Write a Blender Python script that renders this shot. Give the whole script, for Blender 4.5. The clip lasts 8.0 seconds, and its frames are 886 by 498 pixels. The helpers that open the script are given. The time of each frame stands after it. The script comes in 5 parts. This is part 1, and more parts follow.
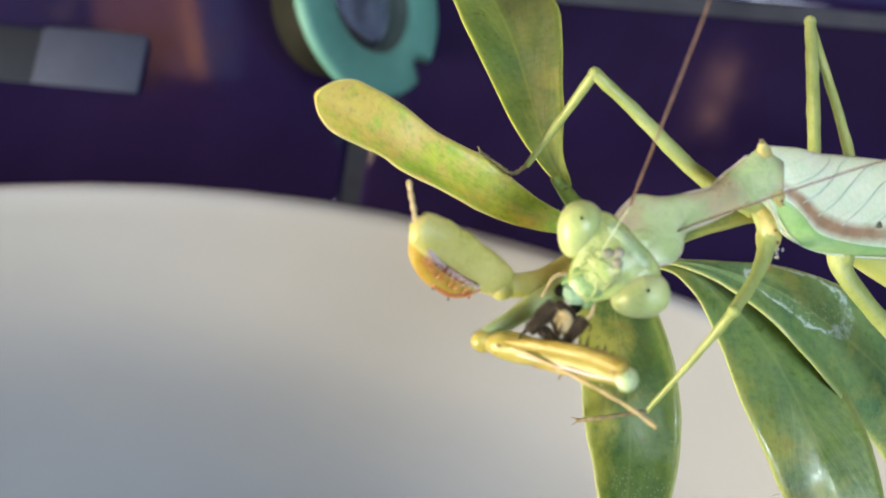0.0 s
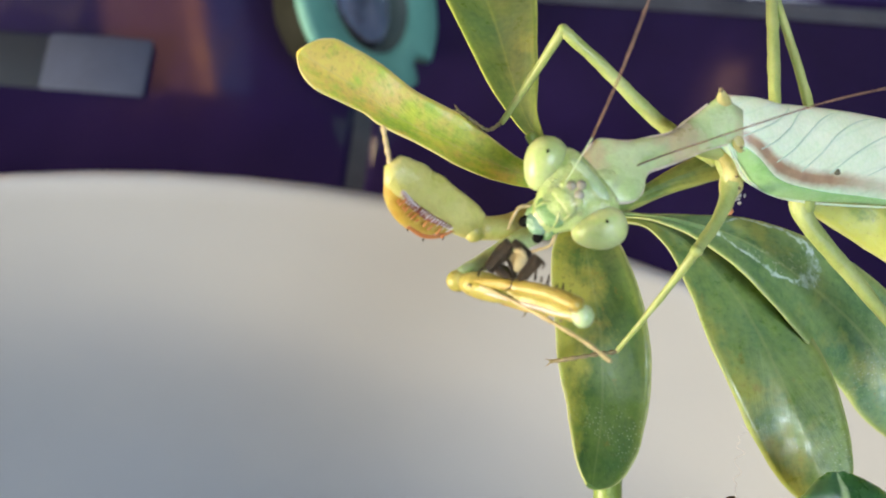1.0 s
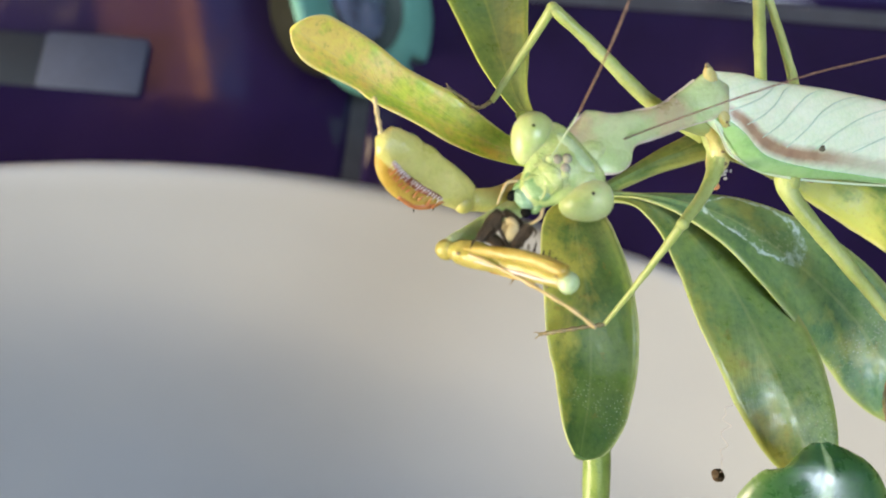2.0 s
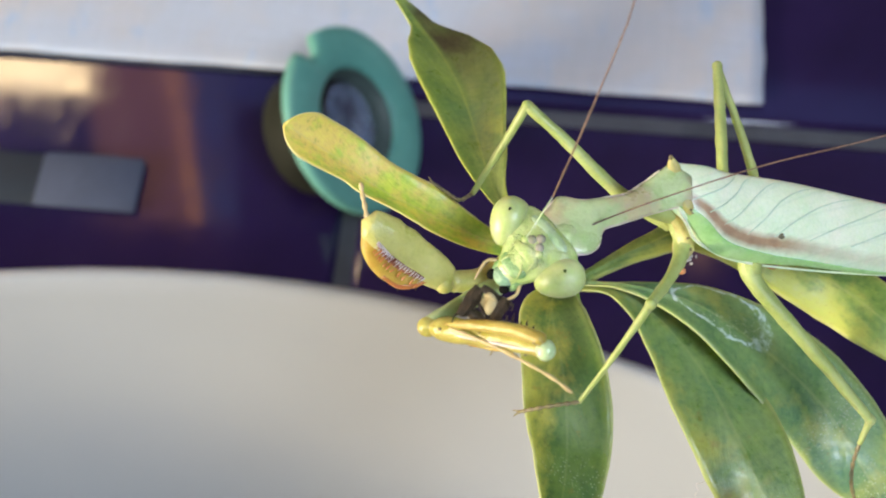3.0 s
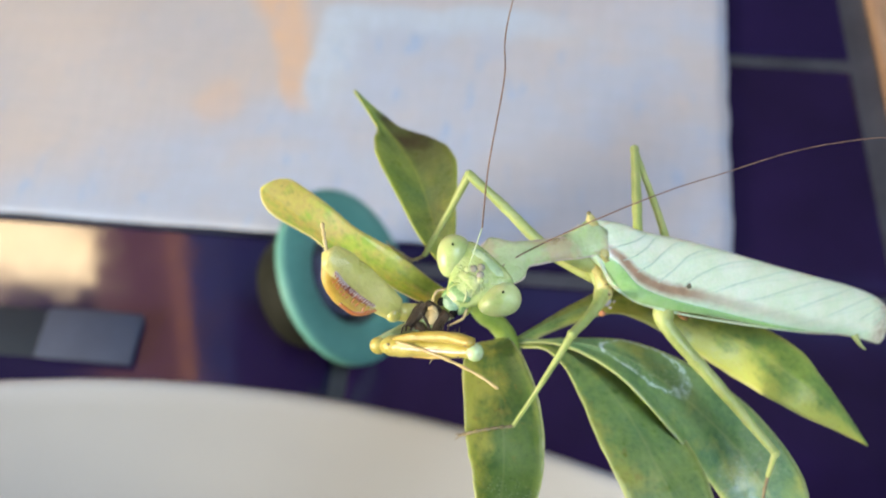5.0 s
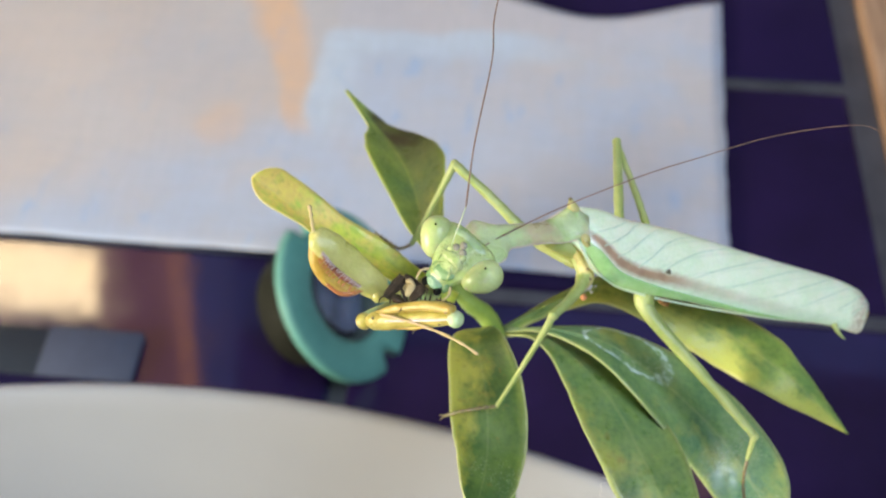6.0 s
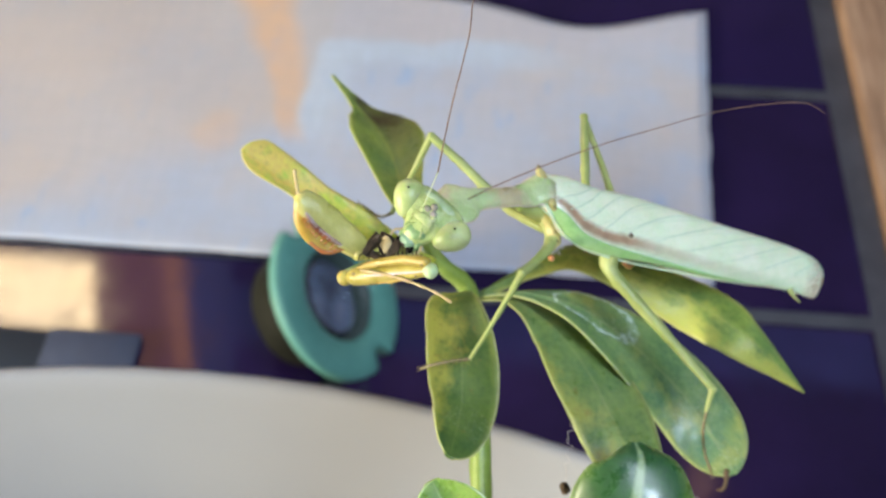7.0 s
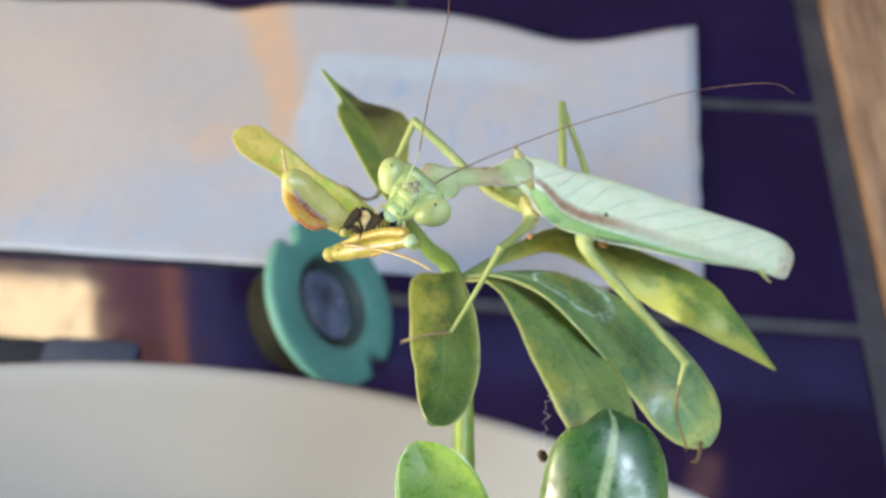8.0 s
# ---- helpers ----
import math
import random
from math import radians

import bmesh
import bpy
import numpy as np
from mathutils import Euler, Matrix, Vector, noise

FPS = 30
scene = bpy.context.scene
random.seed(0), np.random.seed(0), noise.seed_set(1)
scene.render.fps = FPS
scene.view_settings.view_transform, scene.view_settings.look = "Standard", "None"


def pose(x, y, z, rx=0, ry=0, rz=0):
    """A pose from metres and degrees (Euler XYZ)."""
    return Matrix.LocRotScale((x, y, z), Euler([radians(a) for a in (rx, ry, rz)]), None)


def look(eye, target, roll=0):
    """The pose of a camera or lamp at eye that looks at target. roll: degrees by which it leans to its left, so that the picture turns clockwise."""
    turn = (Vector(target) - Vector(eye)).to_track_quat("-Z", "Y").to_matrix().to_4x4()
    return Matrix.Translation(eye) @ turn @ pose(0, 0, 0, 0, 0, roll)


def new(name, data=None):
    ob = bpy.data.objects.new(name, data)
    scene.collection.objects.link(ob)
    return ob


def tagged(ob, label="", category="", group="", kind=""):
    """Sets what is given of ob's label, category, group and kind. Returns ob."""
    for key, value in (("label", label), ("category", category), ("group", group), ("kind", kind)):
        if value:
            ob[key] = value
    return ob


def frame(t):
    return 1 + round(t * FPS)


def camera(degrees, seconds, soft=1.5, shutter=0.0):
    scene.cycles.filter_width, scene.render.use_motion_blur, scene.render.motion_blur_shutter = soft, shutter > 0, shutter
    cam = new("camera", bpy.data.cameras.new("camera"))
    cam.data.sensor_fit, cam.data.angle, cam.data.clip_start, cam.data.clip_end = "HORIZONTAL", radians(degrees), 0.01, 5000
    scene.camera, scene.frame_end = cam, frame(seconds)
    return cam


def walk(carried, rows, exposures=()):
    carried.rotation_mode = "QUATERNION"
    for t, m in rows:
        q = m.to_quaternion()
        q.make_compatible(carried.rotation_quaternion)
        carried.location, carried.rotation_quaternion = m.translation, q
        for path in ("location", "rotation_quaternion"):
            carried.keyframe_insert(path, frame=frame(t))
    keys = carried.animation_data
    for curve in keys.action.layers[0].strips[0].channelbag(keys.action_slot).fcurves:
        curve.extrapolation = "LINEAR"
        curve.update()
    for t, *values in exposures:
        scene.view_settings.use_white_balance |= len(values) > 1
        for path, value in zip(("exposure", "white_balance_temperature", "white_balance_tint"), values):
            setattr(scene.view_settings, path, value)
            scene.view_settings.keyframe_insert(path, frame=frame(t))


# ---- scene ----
# ---- camera ----
cam = camera(40.0, 8.0, soft=1.9, shutter=0.4)
cam.data.dof.use_dof = True
cam.data.dof.focus_distance = 0.102
cam.data.dof.aperture_fstop = 50.0
# seconds, eye in millimetres, pitch, yaw, roll in degrees
PATH = [
    (0, -71.36, -184.15, 315.58, -72.84, 12.09, -5.84),
    (0.5, -69.53, -187.67, 317.00, -72.40, 12.59, -6.18),
    (1, -67.98, -190.10, 318.26, -72.05, 13.53, -7.86),
    (1.2, -67.84, -190.37, 318.34, -72.16, 13.28, -7.52),
    (2.3, -67.11, -193.59, 319.36, -70.92, 12.16, -6.34),
    (2.5, -67.47, -193.40, 320.12, -69.72, 10.82, -4.96),
    (3, -65.81, -198.44, 322.74, -65.75, 9.90, -4.34),
    (3.5, -64.04, -204.01, 324.80, -64.13, 9.73, -3.88),
    (4, -62.35, -209.14, 326.54, -61.31, 9.32, -3.47),
    (4.5, -58.64, -217.95, 329.14, -59.18, 9.27, -3.22),
    (5, -58.71, -218.15, 330.21, -56.25, 8.71, -2.99),
    (5.2, -59.04, -216.02, 329.86, -55.90, 8.80, -3.03),
    (6.3, -55.57, -225.69, 330.29, -54.35, 8.90, -3.11),
    (6.5, -55.80, -225.78, 330.66, -54.30, 8.74, -2.97),
    (7, -52.81, -233.28, 333.55, -53.67, 8.63, -3.10),
    (7.5, -50.69, -238.80, 334.72, -53.01, 8.70, -3.19),
    (8, -50.15, -240.54, 335.05, -52.53, 8.44, -3.08),
]
MM = 0.001
walk(cam, [(t, pose(x * MM, y * MM, z * MM, 90 + pitch, 0, yaw) @ pose(0, 0, 0, 0, 0, roll)) for t, x, y, z, pitch, yaw, roll in PATH],
     exposures=[(0, 0.02, 6600, 10), (2.5, 0.03, 6550, 10), (3.5, 0.05, 6500, 10), (5, 0.06, 6360, 10), (6.4, -0.05, 6360, 10), (8, -0.03, 6360, 10)])

# ---- light ----
world = bpy.data.worlds.new("world")
scene.world = world
world.use_nodes = True
sky = world.node_tree.nodes.new("ShaderNodeTexSky")
sky.sky_type, sky.sun_disc, sky.sun_elevation, sky.sun_rotation = "NISHITA", False, radians(40), radians(215)
world.node_tree.links.new(sky.outputs[0], world.node_tree.nodes["Background"].inputs[0])
world.node_tree.nodes["Background"].inputs[1].default_value = 0.10


def window_light(name, eye, target, wide, high, power, colour):
    lamp = bpy.data.lights.new(name, "AREA")
    lamp.shape, lamp.size, lamp.size_y, lamp.energy, lamp.color = "RECTANGLE", wide, high, power, colour
    ob = new(name, lamp)
    ob.matrix_world = look(eye, target)
    return ob


window_light("window_daylight", (-1.495, -0.85, 0.43), (-0.06, -0.15, 0.2), 0.74, 0.24, 55, (1.0, 0.865, 0.635))
# Added cool fill from upper right; this lamp and its opening are unseen.
window_light("added_sky_fill", (0.55, -0.75, 1.64), (-0.04, -0.16, 0.2), 0.62, 0.55, 27.5, (0.80, 0.935, 1.10))


# ---- materials ----
class Nodes:
    """A material under construction."""

    def __init__(self, name):
        self.mat = bpy.data.materials.new(name)
        self.mat.use_nodes = True
        self.tree = self.mat.node_tree
        self.bsdf = self.tree.nodes["Principled BSDF"]
        self.coord = self.tree.nodes.new("ShaderNodeTexCoord")

    def add(self, kind, **sets):
        node = self.tree.nodes.new(kind)
        for key, value in sets.items():
            node.inputs[key].default_value = value
        return node

    def link(self, a, b):
        self.tree.links.new(a, b)

    def noise(self, scale, detail=4.0, source="Object", rough=0.6, stretch=None):
        node = self.add("ShaderNodeTexNoise", Scale=scale, Detail=detail, Roughness=rough)
        if stretch:
            m = self.add("ShaderNodeMapping")
            m.inputs["Scale"].default_value = stretch
            self.link(self.coord.outputs[source], m.inputs[0])
            self.link(m.outputs[0], node.inputs["Vector"])
        else:
            self.link(self.coord.outputs[source], node.inputs["Vector"])
        return node.outputs["Fac"]

    def ramp(self, source, stops):
        node = self.tree.nodes.new("ShaderNodeValToRGB")
        el = node.color_ramp.elements
        while len(el) < len(stops):
            el.new(0.5)
        for e, (at, colour) in zip(el, stops):
            e.position, e.color = at, (*colour, 1) if len(colour) == 3 else colour
        self.link(source, node.inputs[0])
        return node.outputs[0]

    def grey(self, source, lo, hi, a=0.0, b=1.0):
        node = self.add("ShaderNodeMapRange")
        self.link(source, node.inputs[0])
        for i, value in enumerate((lo, hi, a, b)):
            node.inputs[i + 1].default_value = value
        return node.outputs[0]

    def step(self, kind, a, b=0.0, c=None):
        """A math node; a, b and c are numbers or outputs."""
        node = self.add("ShaderNodeMath")
        node.operation = kind
        for k, value in enumerate((a, b) if c is None else (a, b, c)):
            if hasattr(value, "is_linked"):
                self.link(value, node.inputs[k])
            else:
                node.inputs[k].default_value = value
        return node.outputs[0]

    def mix(self, fac, a, b, mode="MIX"):
        node = self.tree.nodes.new("ShaderNodeMix")
        node.data_type, node.blend_type = "RGBA", mode
        for socket, value in ((0, fac), (6, a), (7, b)):
            if hasattr(value, "is_linked"):
                self.link(value, node.inputs[socket])
            elif socket == 0:
                node.inputs[0].default_value = value
            else:
                node.inputs[socket].default_value = (*value, 1)
        return node.outputs[2]

    def colour(self, out):
        self.link(out, self.bsdf.inputs["Base Color"])

    def bump(self, out, strength, metres):
        node = self.add("ShaderNodeBump", Strength=strength, Distance=metres)
        self.link(out, node.inputs["Height"])
        self.link(node.outputs[0], self.bsdf.inputs["Normal"])

    def put(self, **sets):
        for key, value in sets.items():
            self.bsdf.inputs[key.replace("_", " ")].default_value = value
        return self.mat


def skin(name, dark, light, rough=0.35, scale=600, bump=0.25, sss=0.15, grain=3500, blush=None, coat=0.2):
    """Insect cuticle: two blended greens with paler and darker clouds, wrinkles, fine pores and a moist shine."""
    n = Nodes(name)
    big, fine, fold = n.noise(scale), n.noise(grain, 3), n.noise(1300, 4, rough=0.65)
    base = n.ramp(big, [(0.32, dark), (0.68, light)])
    base = n.mix(n.grey(n.noise(330, 4), 0.54, 0.72, 0, 0.35), base, tuple(min(1, c * 1.3 + 0.06) for c in light))
    base = n.mix(n.grey(fold, 0.46, 0.30, 0, 0.28), base, (dark[0] * 0.62, dark[1] * 0.6, dark[2] * 0.5))
    if blush:
        base = n.mix(n.grey(n.noise(190, 3), 0.45, 0.58, 0, 0.65), base, blush)
    n.colour(n.mix(n.grey(fine, 0.35, 0.75, 0.0, 0.22), base, tuple(c * 1.15 for c in light)))
    relief = n.add("ShaderNodeMath")
    relief.operation = "MULTIPLY_ADD"
    n.link(fold, relief.inputs[0])
    relief.inputs[1].default_value = 3.0
    n.link(fine, relief.inputs[2])
    n.bump(relief.outputs[0], min(0.6, bump * 1.5), 0.00012)
    n.link(n.grey(big, 0.3, 0.7, rough * 0.7, rough * 1.25), n.bsdf.inputs["Roughness"])
    n.put(Subsurface_Weight=min(0.6, sss * 1.8), Subsurface_Scale=0.0014, Coat_Weight=coat, Coat_Roughness=0.26)
    n.bsdf.inputs["Subsurface Radius"].default_value = (0.7, 1.0, 0.35)
    return n.mat


def leaf_skin(name, dark, light, yellow, amount, margin, gloss=0.3, seed=0.0, ageing=0.0, scorch=False, coat=0.15, residue=False, rib=0.3, specks=(0.0, 0.5), edge=0.485, relief_depth=0.13, rib_width=0.024, side=0.0):
    """Leaf blade: mottled green with yellowing, pale margin and midrib; u runs along the blade and v across.
    ageing: how much more the tip (or, below zero, the base) has yellowed; specks: amount and from where along the blade;
    side: how much more one half has yellowed than the other."""
    n = Nodes(name)

    step = n.step
    uv = n.tree.nodes.new("ShaderNodeSeparateXYZ")
    n.link(n.coord.outputs["UV"], uv.inputs[0])
    u, v = uv.outputs[0], uv.outputs[1]
    across = step("SUBTRACT", v, 0.5)
    far = step("ABSOLUTE", across)
    rim = step("MULTIPLY_ADD", n.noise(600, 3), 0.05, far)
    # side veins run obliquely out of the midrib
    slant = n.add("ShaderNodeCombineXYZ")
    n.link(step("MULTIPLY", step("MULTIPLY_ADD", far, -0.55, u), 16.0), slant.inputs[0])
    n.link(step("MULTIPLY", across, 5.0), slant.inputs[1])
    slant.inputs[2].default_value = seed
    vein_noise = n.add("ShaderNodeTexNoise", Scale=1.0, Detail=3.0, Roughness=0.5)
    n.link(slant.outputs[0], vein_noise.inputs["Vector"])
    lanes = vein_noise.outputs["Fac"]
    patches, grain = n.noise(190 + seed, 5), n.noise(1900, 4)
    tone = step("MULTIPLY_ADD", lanes, 0.22, step("MULTIPLY", n.noise(240 + seed, 4), 0.78))
    base = n.ramp(tone, [(0.34, dark), (0.66, light)])
    base = n.mix(n.grey(n.noise(110 + seed, 3), 0.5, 0.68, 0, 0.35), base, (dark[0] * 0.9, dark[1] * 1.25, dark[2] * 2.6))
    old = step("ADD", step("MULTIPLY_ADD", lanes, 0.15, step("MULTIPLY", patches, 0.85)), step("MULTIPLY_ADD", across, side, step("MULTIPLY", step("SUBTRACT", u, 0.5), 0.4 * ageing)))
    base = n.mix(n.grey(old, 0.62 - amount * 0.35, 0.74 - amount * 0.25), base, yellow)
    base = n.mix(n.grey(grain, 0.42, 0.8, 0, 0.32), base, tuple(min(1, c * 1.4) for c in light))
    base = n.mix(n.grey(grain, 0.42, 0.28, 0, 0.36), base, tuple(c * 0.6 for c in dark))
    soft = step("MULTIPLY_ADD", n.noise(300, 3), 0.12, far)
    base = n.mix(n.grey(soft, 0.44, 0.56, 0, 0.4), base, (margin[0] * 0.85, margin[1] * 0.82, margin[2] * 0.45))
    base = n.mix(n.grey(rim, edge + 0.008, edge + 0.03, 0, 0.85), base, margin)
    base = n.mix(n.grey(far, rib_width, rib_width * 0.35, 0.0, rib), base, margin)
    if scorch:
        side = n.grey(across, -0.02, 0.08)
        along = n.ramp(u, [(0.46, (0, 0, 0)), (0.64, (1, 1, 1)), (0.8, (1, 1, 1)), (0.88, (0, 0, 0))])
        both = n.mix(1.0, side, along, "MULTIPLY")
        patch = n.mix(1.0, both, n.ramp(n.noise(260, 4), [(0.3, (0.5, 0.5, 0.5)), (0.55, (1, 1, 1))]), "MULTIPLY")
        base = n.mix(patch, base, (0.045, 0.036, 0.013))
    if amount > 0.15:
        fleck = step("MULTIPLY", n.grey(n.noise(700 + seed, 5, rough=0.7), 0.60, 0.70), n.grey(n.noise(140 + seed, 3), 0.45, 0.6))
        base = n.mix(step("MULTIPLY", fleck, 0.55), base, (yellow[0] * 0.75, yellow[1] * 0.5, yellow[2] * 0.5))
    dust = n.noise(900 + seed, 6, rough=0.75)
    base = n.mix(n.grey(dust, 0.64, 0.80, 0, 0.22), base, (0.36, 0.42, 0.30))
    if specks[0]:
        cells = n.add("ShaderNodeTexVoronoi", Scale=3300.0)
        n.link(n.coord.outputs["Object"], cells.inputs["Vector"])
        where = step("MULTIPLY", n.grey(u, specks[1], specks[1] + 0.2), n.grey(n.noise(160 + seed, 4), 0.42, 0.6))
        dots = step("MULTIPLY", n.grey(cells.outputs["Distance"], 0.30, 0.18), where)
        base = n.mix(step("MULTIPLY", dots, specks[0]), base, (0.50, 0.54, 0.42))
    if residue:
        # a dried whitish tide line round an old water drop, with crumbs inside it
        du = step("MULTIPLY", step("SUBTRACT", u, 0.33), 7.6)
        dv = step("MULTIPLY", step("SUBTRACT", v, 0.66), 2.9)
        away = step("SQRT", step("ADD", step("MULTIPLY", du, du), step("MULTIPLY", dv, dv)))
        away = step("ADD", away, step("MULTIPLY", step("SUBTRACT", n.noise(420, 4), 0.5), 0.9))
        line = step("ABSOLUTE", step("SUBTRACT", away, 0.95))
        base = n.mix(step("MULTIPLY", n.grey(line, 0.10, 0.03), step("MULTIPLY", n.grey(n.noise(1300, 4), 0.36, 0.52, 0, 0.95), n.grey(n.noise(230, 3), 0.28, 0.42))), base, (0.46, 0.57, 0.54))
        low = step("MULTIPLY", n.grey(away, 0.95, 0.8), n.grey(step("SUBTRACT", u, step("MULTIPLY", v, 0.3)), 0.13, 0.22))
        inside = step("MULTIPLY", low, n.grey(n.noise(2600, 4), 0.57, 0.66, 0, 0.6))
        base = n.mix(inside, base, (0.45, 0.50, 0.36))
    n.colour(base)
    film = n.noise(520, 6, rough=0.72)
    n.link(n.grey(film, 0.38, 0.66, gloss * 0.75, gloss + 0.32), n.bsdf.inputs["Roughness"])
    n.link(n.grey(film, 0.36, 0.62, 0.16, 0.5), n.bsdf.inputs["Coat Roughness"])
    net = n.add("ShaderNodeTexVoronoi", Scale=1500)
    n.link(n.coord.outputs["Object"], net.inputs["Vector"])
    relief = step("MULTIPLY_ADD", lanes, 2.5, step("MULTIPLY", net.outputs["Distance"], 0.5))
    n.bump(relief, relief_depth, 0.0003)
    n.put(Subsurface_Weight=0.3, Subsurface_Scale=0.0009, Coat_Weight=coat)
    n.bsdf.inputs["Subsurface Radius"].default_value = (0.8, 1.0, 0.25)
    return n.mat


def glazed_tile():
    n = Nodes("glazed_tile")
    info = n.tree.nodes.new("ShaderNodeObjectInfo")
    base = n.ramp(n.noise(30, 4), [(0.35, (0.013, 0.0075, 0.032)), (0.7, (0.019, 0.0105, 0.050))])
    n.colour(n.mix(n.grey(info.outputs["Random"], 0, 1, 0, 0.4), base, (0.007, 0.0055, 0.056)))
    n.bump(n.noise(18, 1), 0.02, 0.001)
    n.link(n.grey(n.noise(140, 5), 0.4, 0.8, 0.05, 0.15), n.bsdf.inputs["Roughness"])
    return n.put(IOR=1.5)


def plain(name, dark, light, scale, rough, bump=0.1, depth=0.0003, metal=0.0, fine=None):
    n = Nodes(name)
    a = n.noise(scale, 5)
    base = n.ramp(a, [(0.33, dark), (0.67, light)])
    b = n.noise(fine or scale * 9, 4)
    n.colour(n.mix(n.grey(b, 0.4, 0.8, 0, 0.3), base, tuple(c * 0.7 for c in dark)))
    n.bump(b, bump, depth)
    n.link(n.grey(a, 0.3, 0.7, rough, min(1, rough + 0.15)), n.bsdf.inputs["Roughness"])
    return n.put(Metallic=metal)


def wood_skin():
    n = Nodes("planed_wood")
    grain = n.noise(40, 6, stretch=(9, 0.7, 3))
    n.colour(n.ramp(grain, [(0.3, (0.14, 0.085, 0.055)), (0.5, (0.29, 0.185, 0.12)), (0.72, (0.44, 0.30, 0.205))]))
    n.bump(grain, 0.3, 0.0006)
    return n.put(Roughness=0.55)


def paper_skin():
    """Absorbent paper, woven-looking, with a tea stain and a watery blue wash; x and y are metres on the table."""
    n = Nodes("stained_paper")
    step = n.step
    warp = n.add("ShaderNodeTexNoise", Scale=22.0, Detail=5.0)
    n.link(n.coord.outputs["Object"], warp.inputs["Vector"])
    shift = n.add("ShaderNodeVectorMath")
    shift.operation = "SCALE"
    shift.inputs["Scale"].default_value = 0.022
    n.link(warp.outputs["Color"], shift.inputs[0])
    moved = n.add("ShaderNodeVectorMath")
    moved.operation = "ADD"
    n.link(n.coord.outputs["Object"], moved.inputs[0])
    n.link(shift.outputs[0], moved.inputs[1])
    axes = n.tree.nodes.new("ShaderNodeSeparateXYZ")
    n.link(moved.outputs[0], axes.inputs[0])
    x, y = step("SUBTRACT", axes.outputs[0], 0.011), step("SUBTRACT", axes.outputs[1], 0.011)
    fibre = n.noise(420, 5, stretch=(1, 0.16, 1))
    weave = n.noise(420, 5, stretch=(0.16, 1, 1))
    cloud = n.noise(34, 5)
    base = n.mix(n.grey(n.noise(16, 4), 0.40, 0.60), (0.51, 0.465, 0.445), (0.475, 0.465, 0.485))
    # the blue wash: below a slanting line at one side, all over the other, lilac where it ran dry
    slant = step("SUBTRACT", step("MULTIPLY_ADD", x, 0.548, 0.1475), y)
    beyond = n.grey(x, -0.146, -0.142)
    wet = step("MAXIMUM", n.grey(slant, -0.012, 0.012), step("MULTIPLY", beyond, n.grey(y, 0.112, 0.104)))
    wet = step("MULTIPLY", wet, n.grey(cloud, 0.34, 0.56, 0.45, 1.0))
    dry = step("MULTIPLY", n.grey(x, -0.10, -0.06), n.grey(n.noise(21, 3), 0.42, 0.56, 0.1, 0.8))
    wet = step("MULTIPLY", wet, step("SUBTRACT", 1.0, dry))
    base = n.mix(step("MULTIPLY", wet, 0.85), base, (0.395, 0.475, 0.625))
    lilac = step("MULTIPLY", beyond, n.grey(y, 0.100, 0.112, 0, 0.7))
    base = n.mix(lilac, base, (0.475, 0.475, 0.535))
    # brighter tide line along the edge of the wash
    left_tide = step("MULTIPLY", step("MULTIPLY", n.grey(x, -0.150, -0.147), n.grey(x, -0.127, -0.139)), step("MULTIPLY", n.grey(y, 0.048, 0.066), n.grey(y, 0.110, 0.104)))
    top_tide = step("MULTIPLY", step("MULTIPLY", n.grey(y, 0.092, 0.100), n.grey(y, 0.110, 0.106)), step("MULTIPLY", n.grey(x, -0.150, -0.146), n.grey(x, -0.04, -0.08)))
    base = n.mix(step("MULTIPLY", step("MAXIMUM", left_tide, top_tide), 0.8), base, (0.47, 0.575, 0.70))
    # the tea stain runs down beside it
    middle = step("SUBTRACT", step("MULTIPLY_ADD", step("SUBTRACT", y, 0.063), -0.36, -0.1475), 0.003)
    off = step("ABSOLUTE", step("SUBTRACT", x, middle))
    reach = n.grey(y, 0.06, 0.11, 0.0055, 0.012)
    tea = step("MULTIPLY", n.grey(step("DIVIDE", off, reach), 1.15, 0.5), n.grey(y, 0.052, 0.068))
    tea = step("MAXIMUM", tea, step("MULTIPLY", n.grey(step("ADD", step("MULTIPLY", step("ADD", x, 0.179), step("ADD", x, 0.179)), step("MULTIPLY", step("SUBTRACT", y, 0.056), step("SUBTRACT", y, 0.056))), 0.00012, 0.00003), 0.4))
    base = n.mix(step("MULTIPLY", tea, n.grey(cloud, 0.3, 0.6, 0.6, 0.95)), base, (0.66, 0.43, 0.255))
    # soaked blue flecks
    fleck = n.grey(n.noise(95, 4, stretch=(1.5, 0.55, 1)), 0.60, 0.72, 0, 0.8)
    base = n.mix(step("MULTIPLY", fleck, step("MULTIPLY_ADD", wet, 0.75, 0.25)), base, (0.23, 0.40, 0.68))
    base = n.mix(n.grey(fibre, 0.40, 0.66, 0.16, 0), base, (0.34, 0.35, 0.39))
    base = n.mix(n.grey(weave, 0.40, 0.66, 0.16, 0), base, (0.34, 0.35, 0.39))
    n.colour(base)
    n.bump(step("ADD", fibre, weave), 0.45, 0.0006)
    return n.put(Roughness=0.95)


def bowl_skin():
    n = Nodes("white_glaze")
    base = n.ramp(n.noise(9, 4), [(0.3, (0.303, 0.316, 0.338)), (0.7, (0.352, 0.357, 0.36))])
    dirt = n.noise(120, 7, rough=0.8)
    n.colour(n.mix(n.grey(dirt, 0.70, 0.80, 0, 0.35), base, (0.30, 0.26, 0.20)))
    n.bump(n.noise(300, 3), 0.05, 0.0005)
    return n.put(Roughness=0.38)


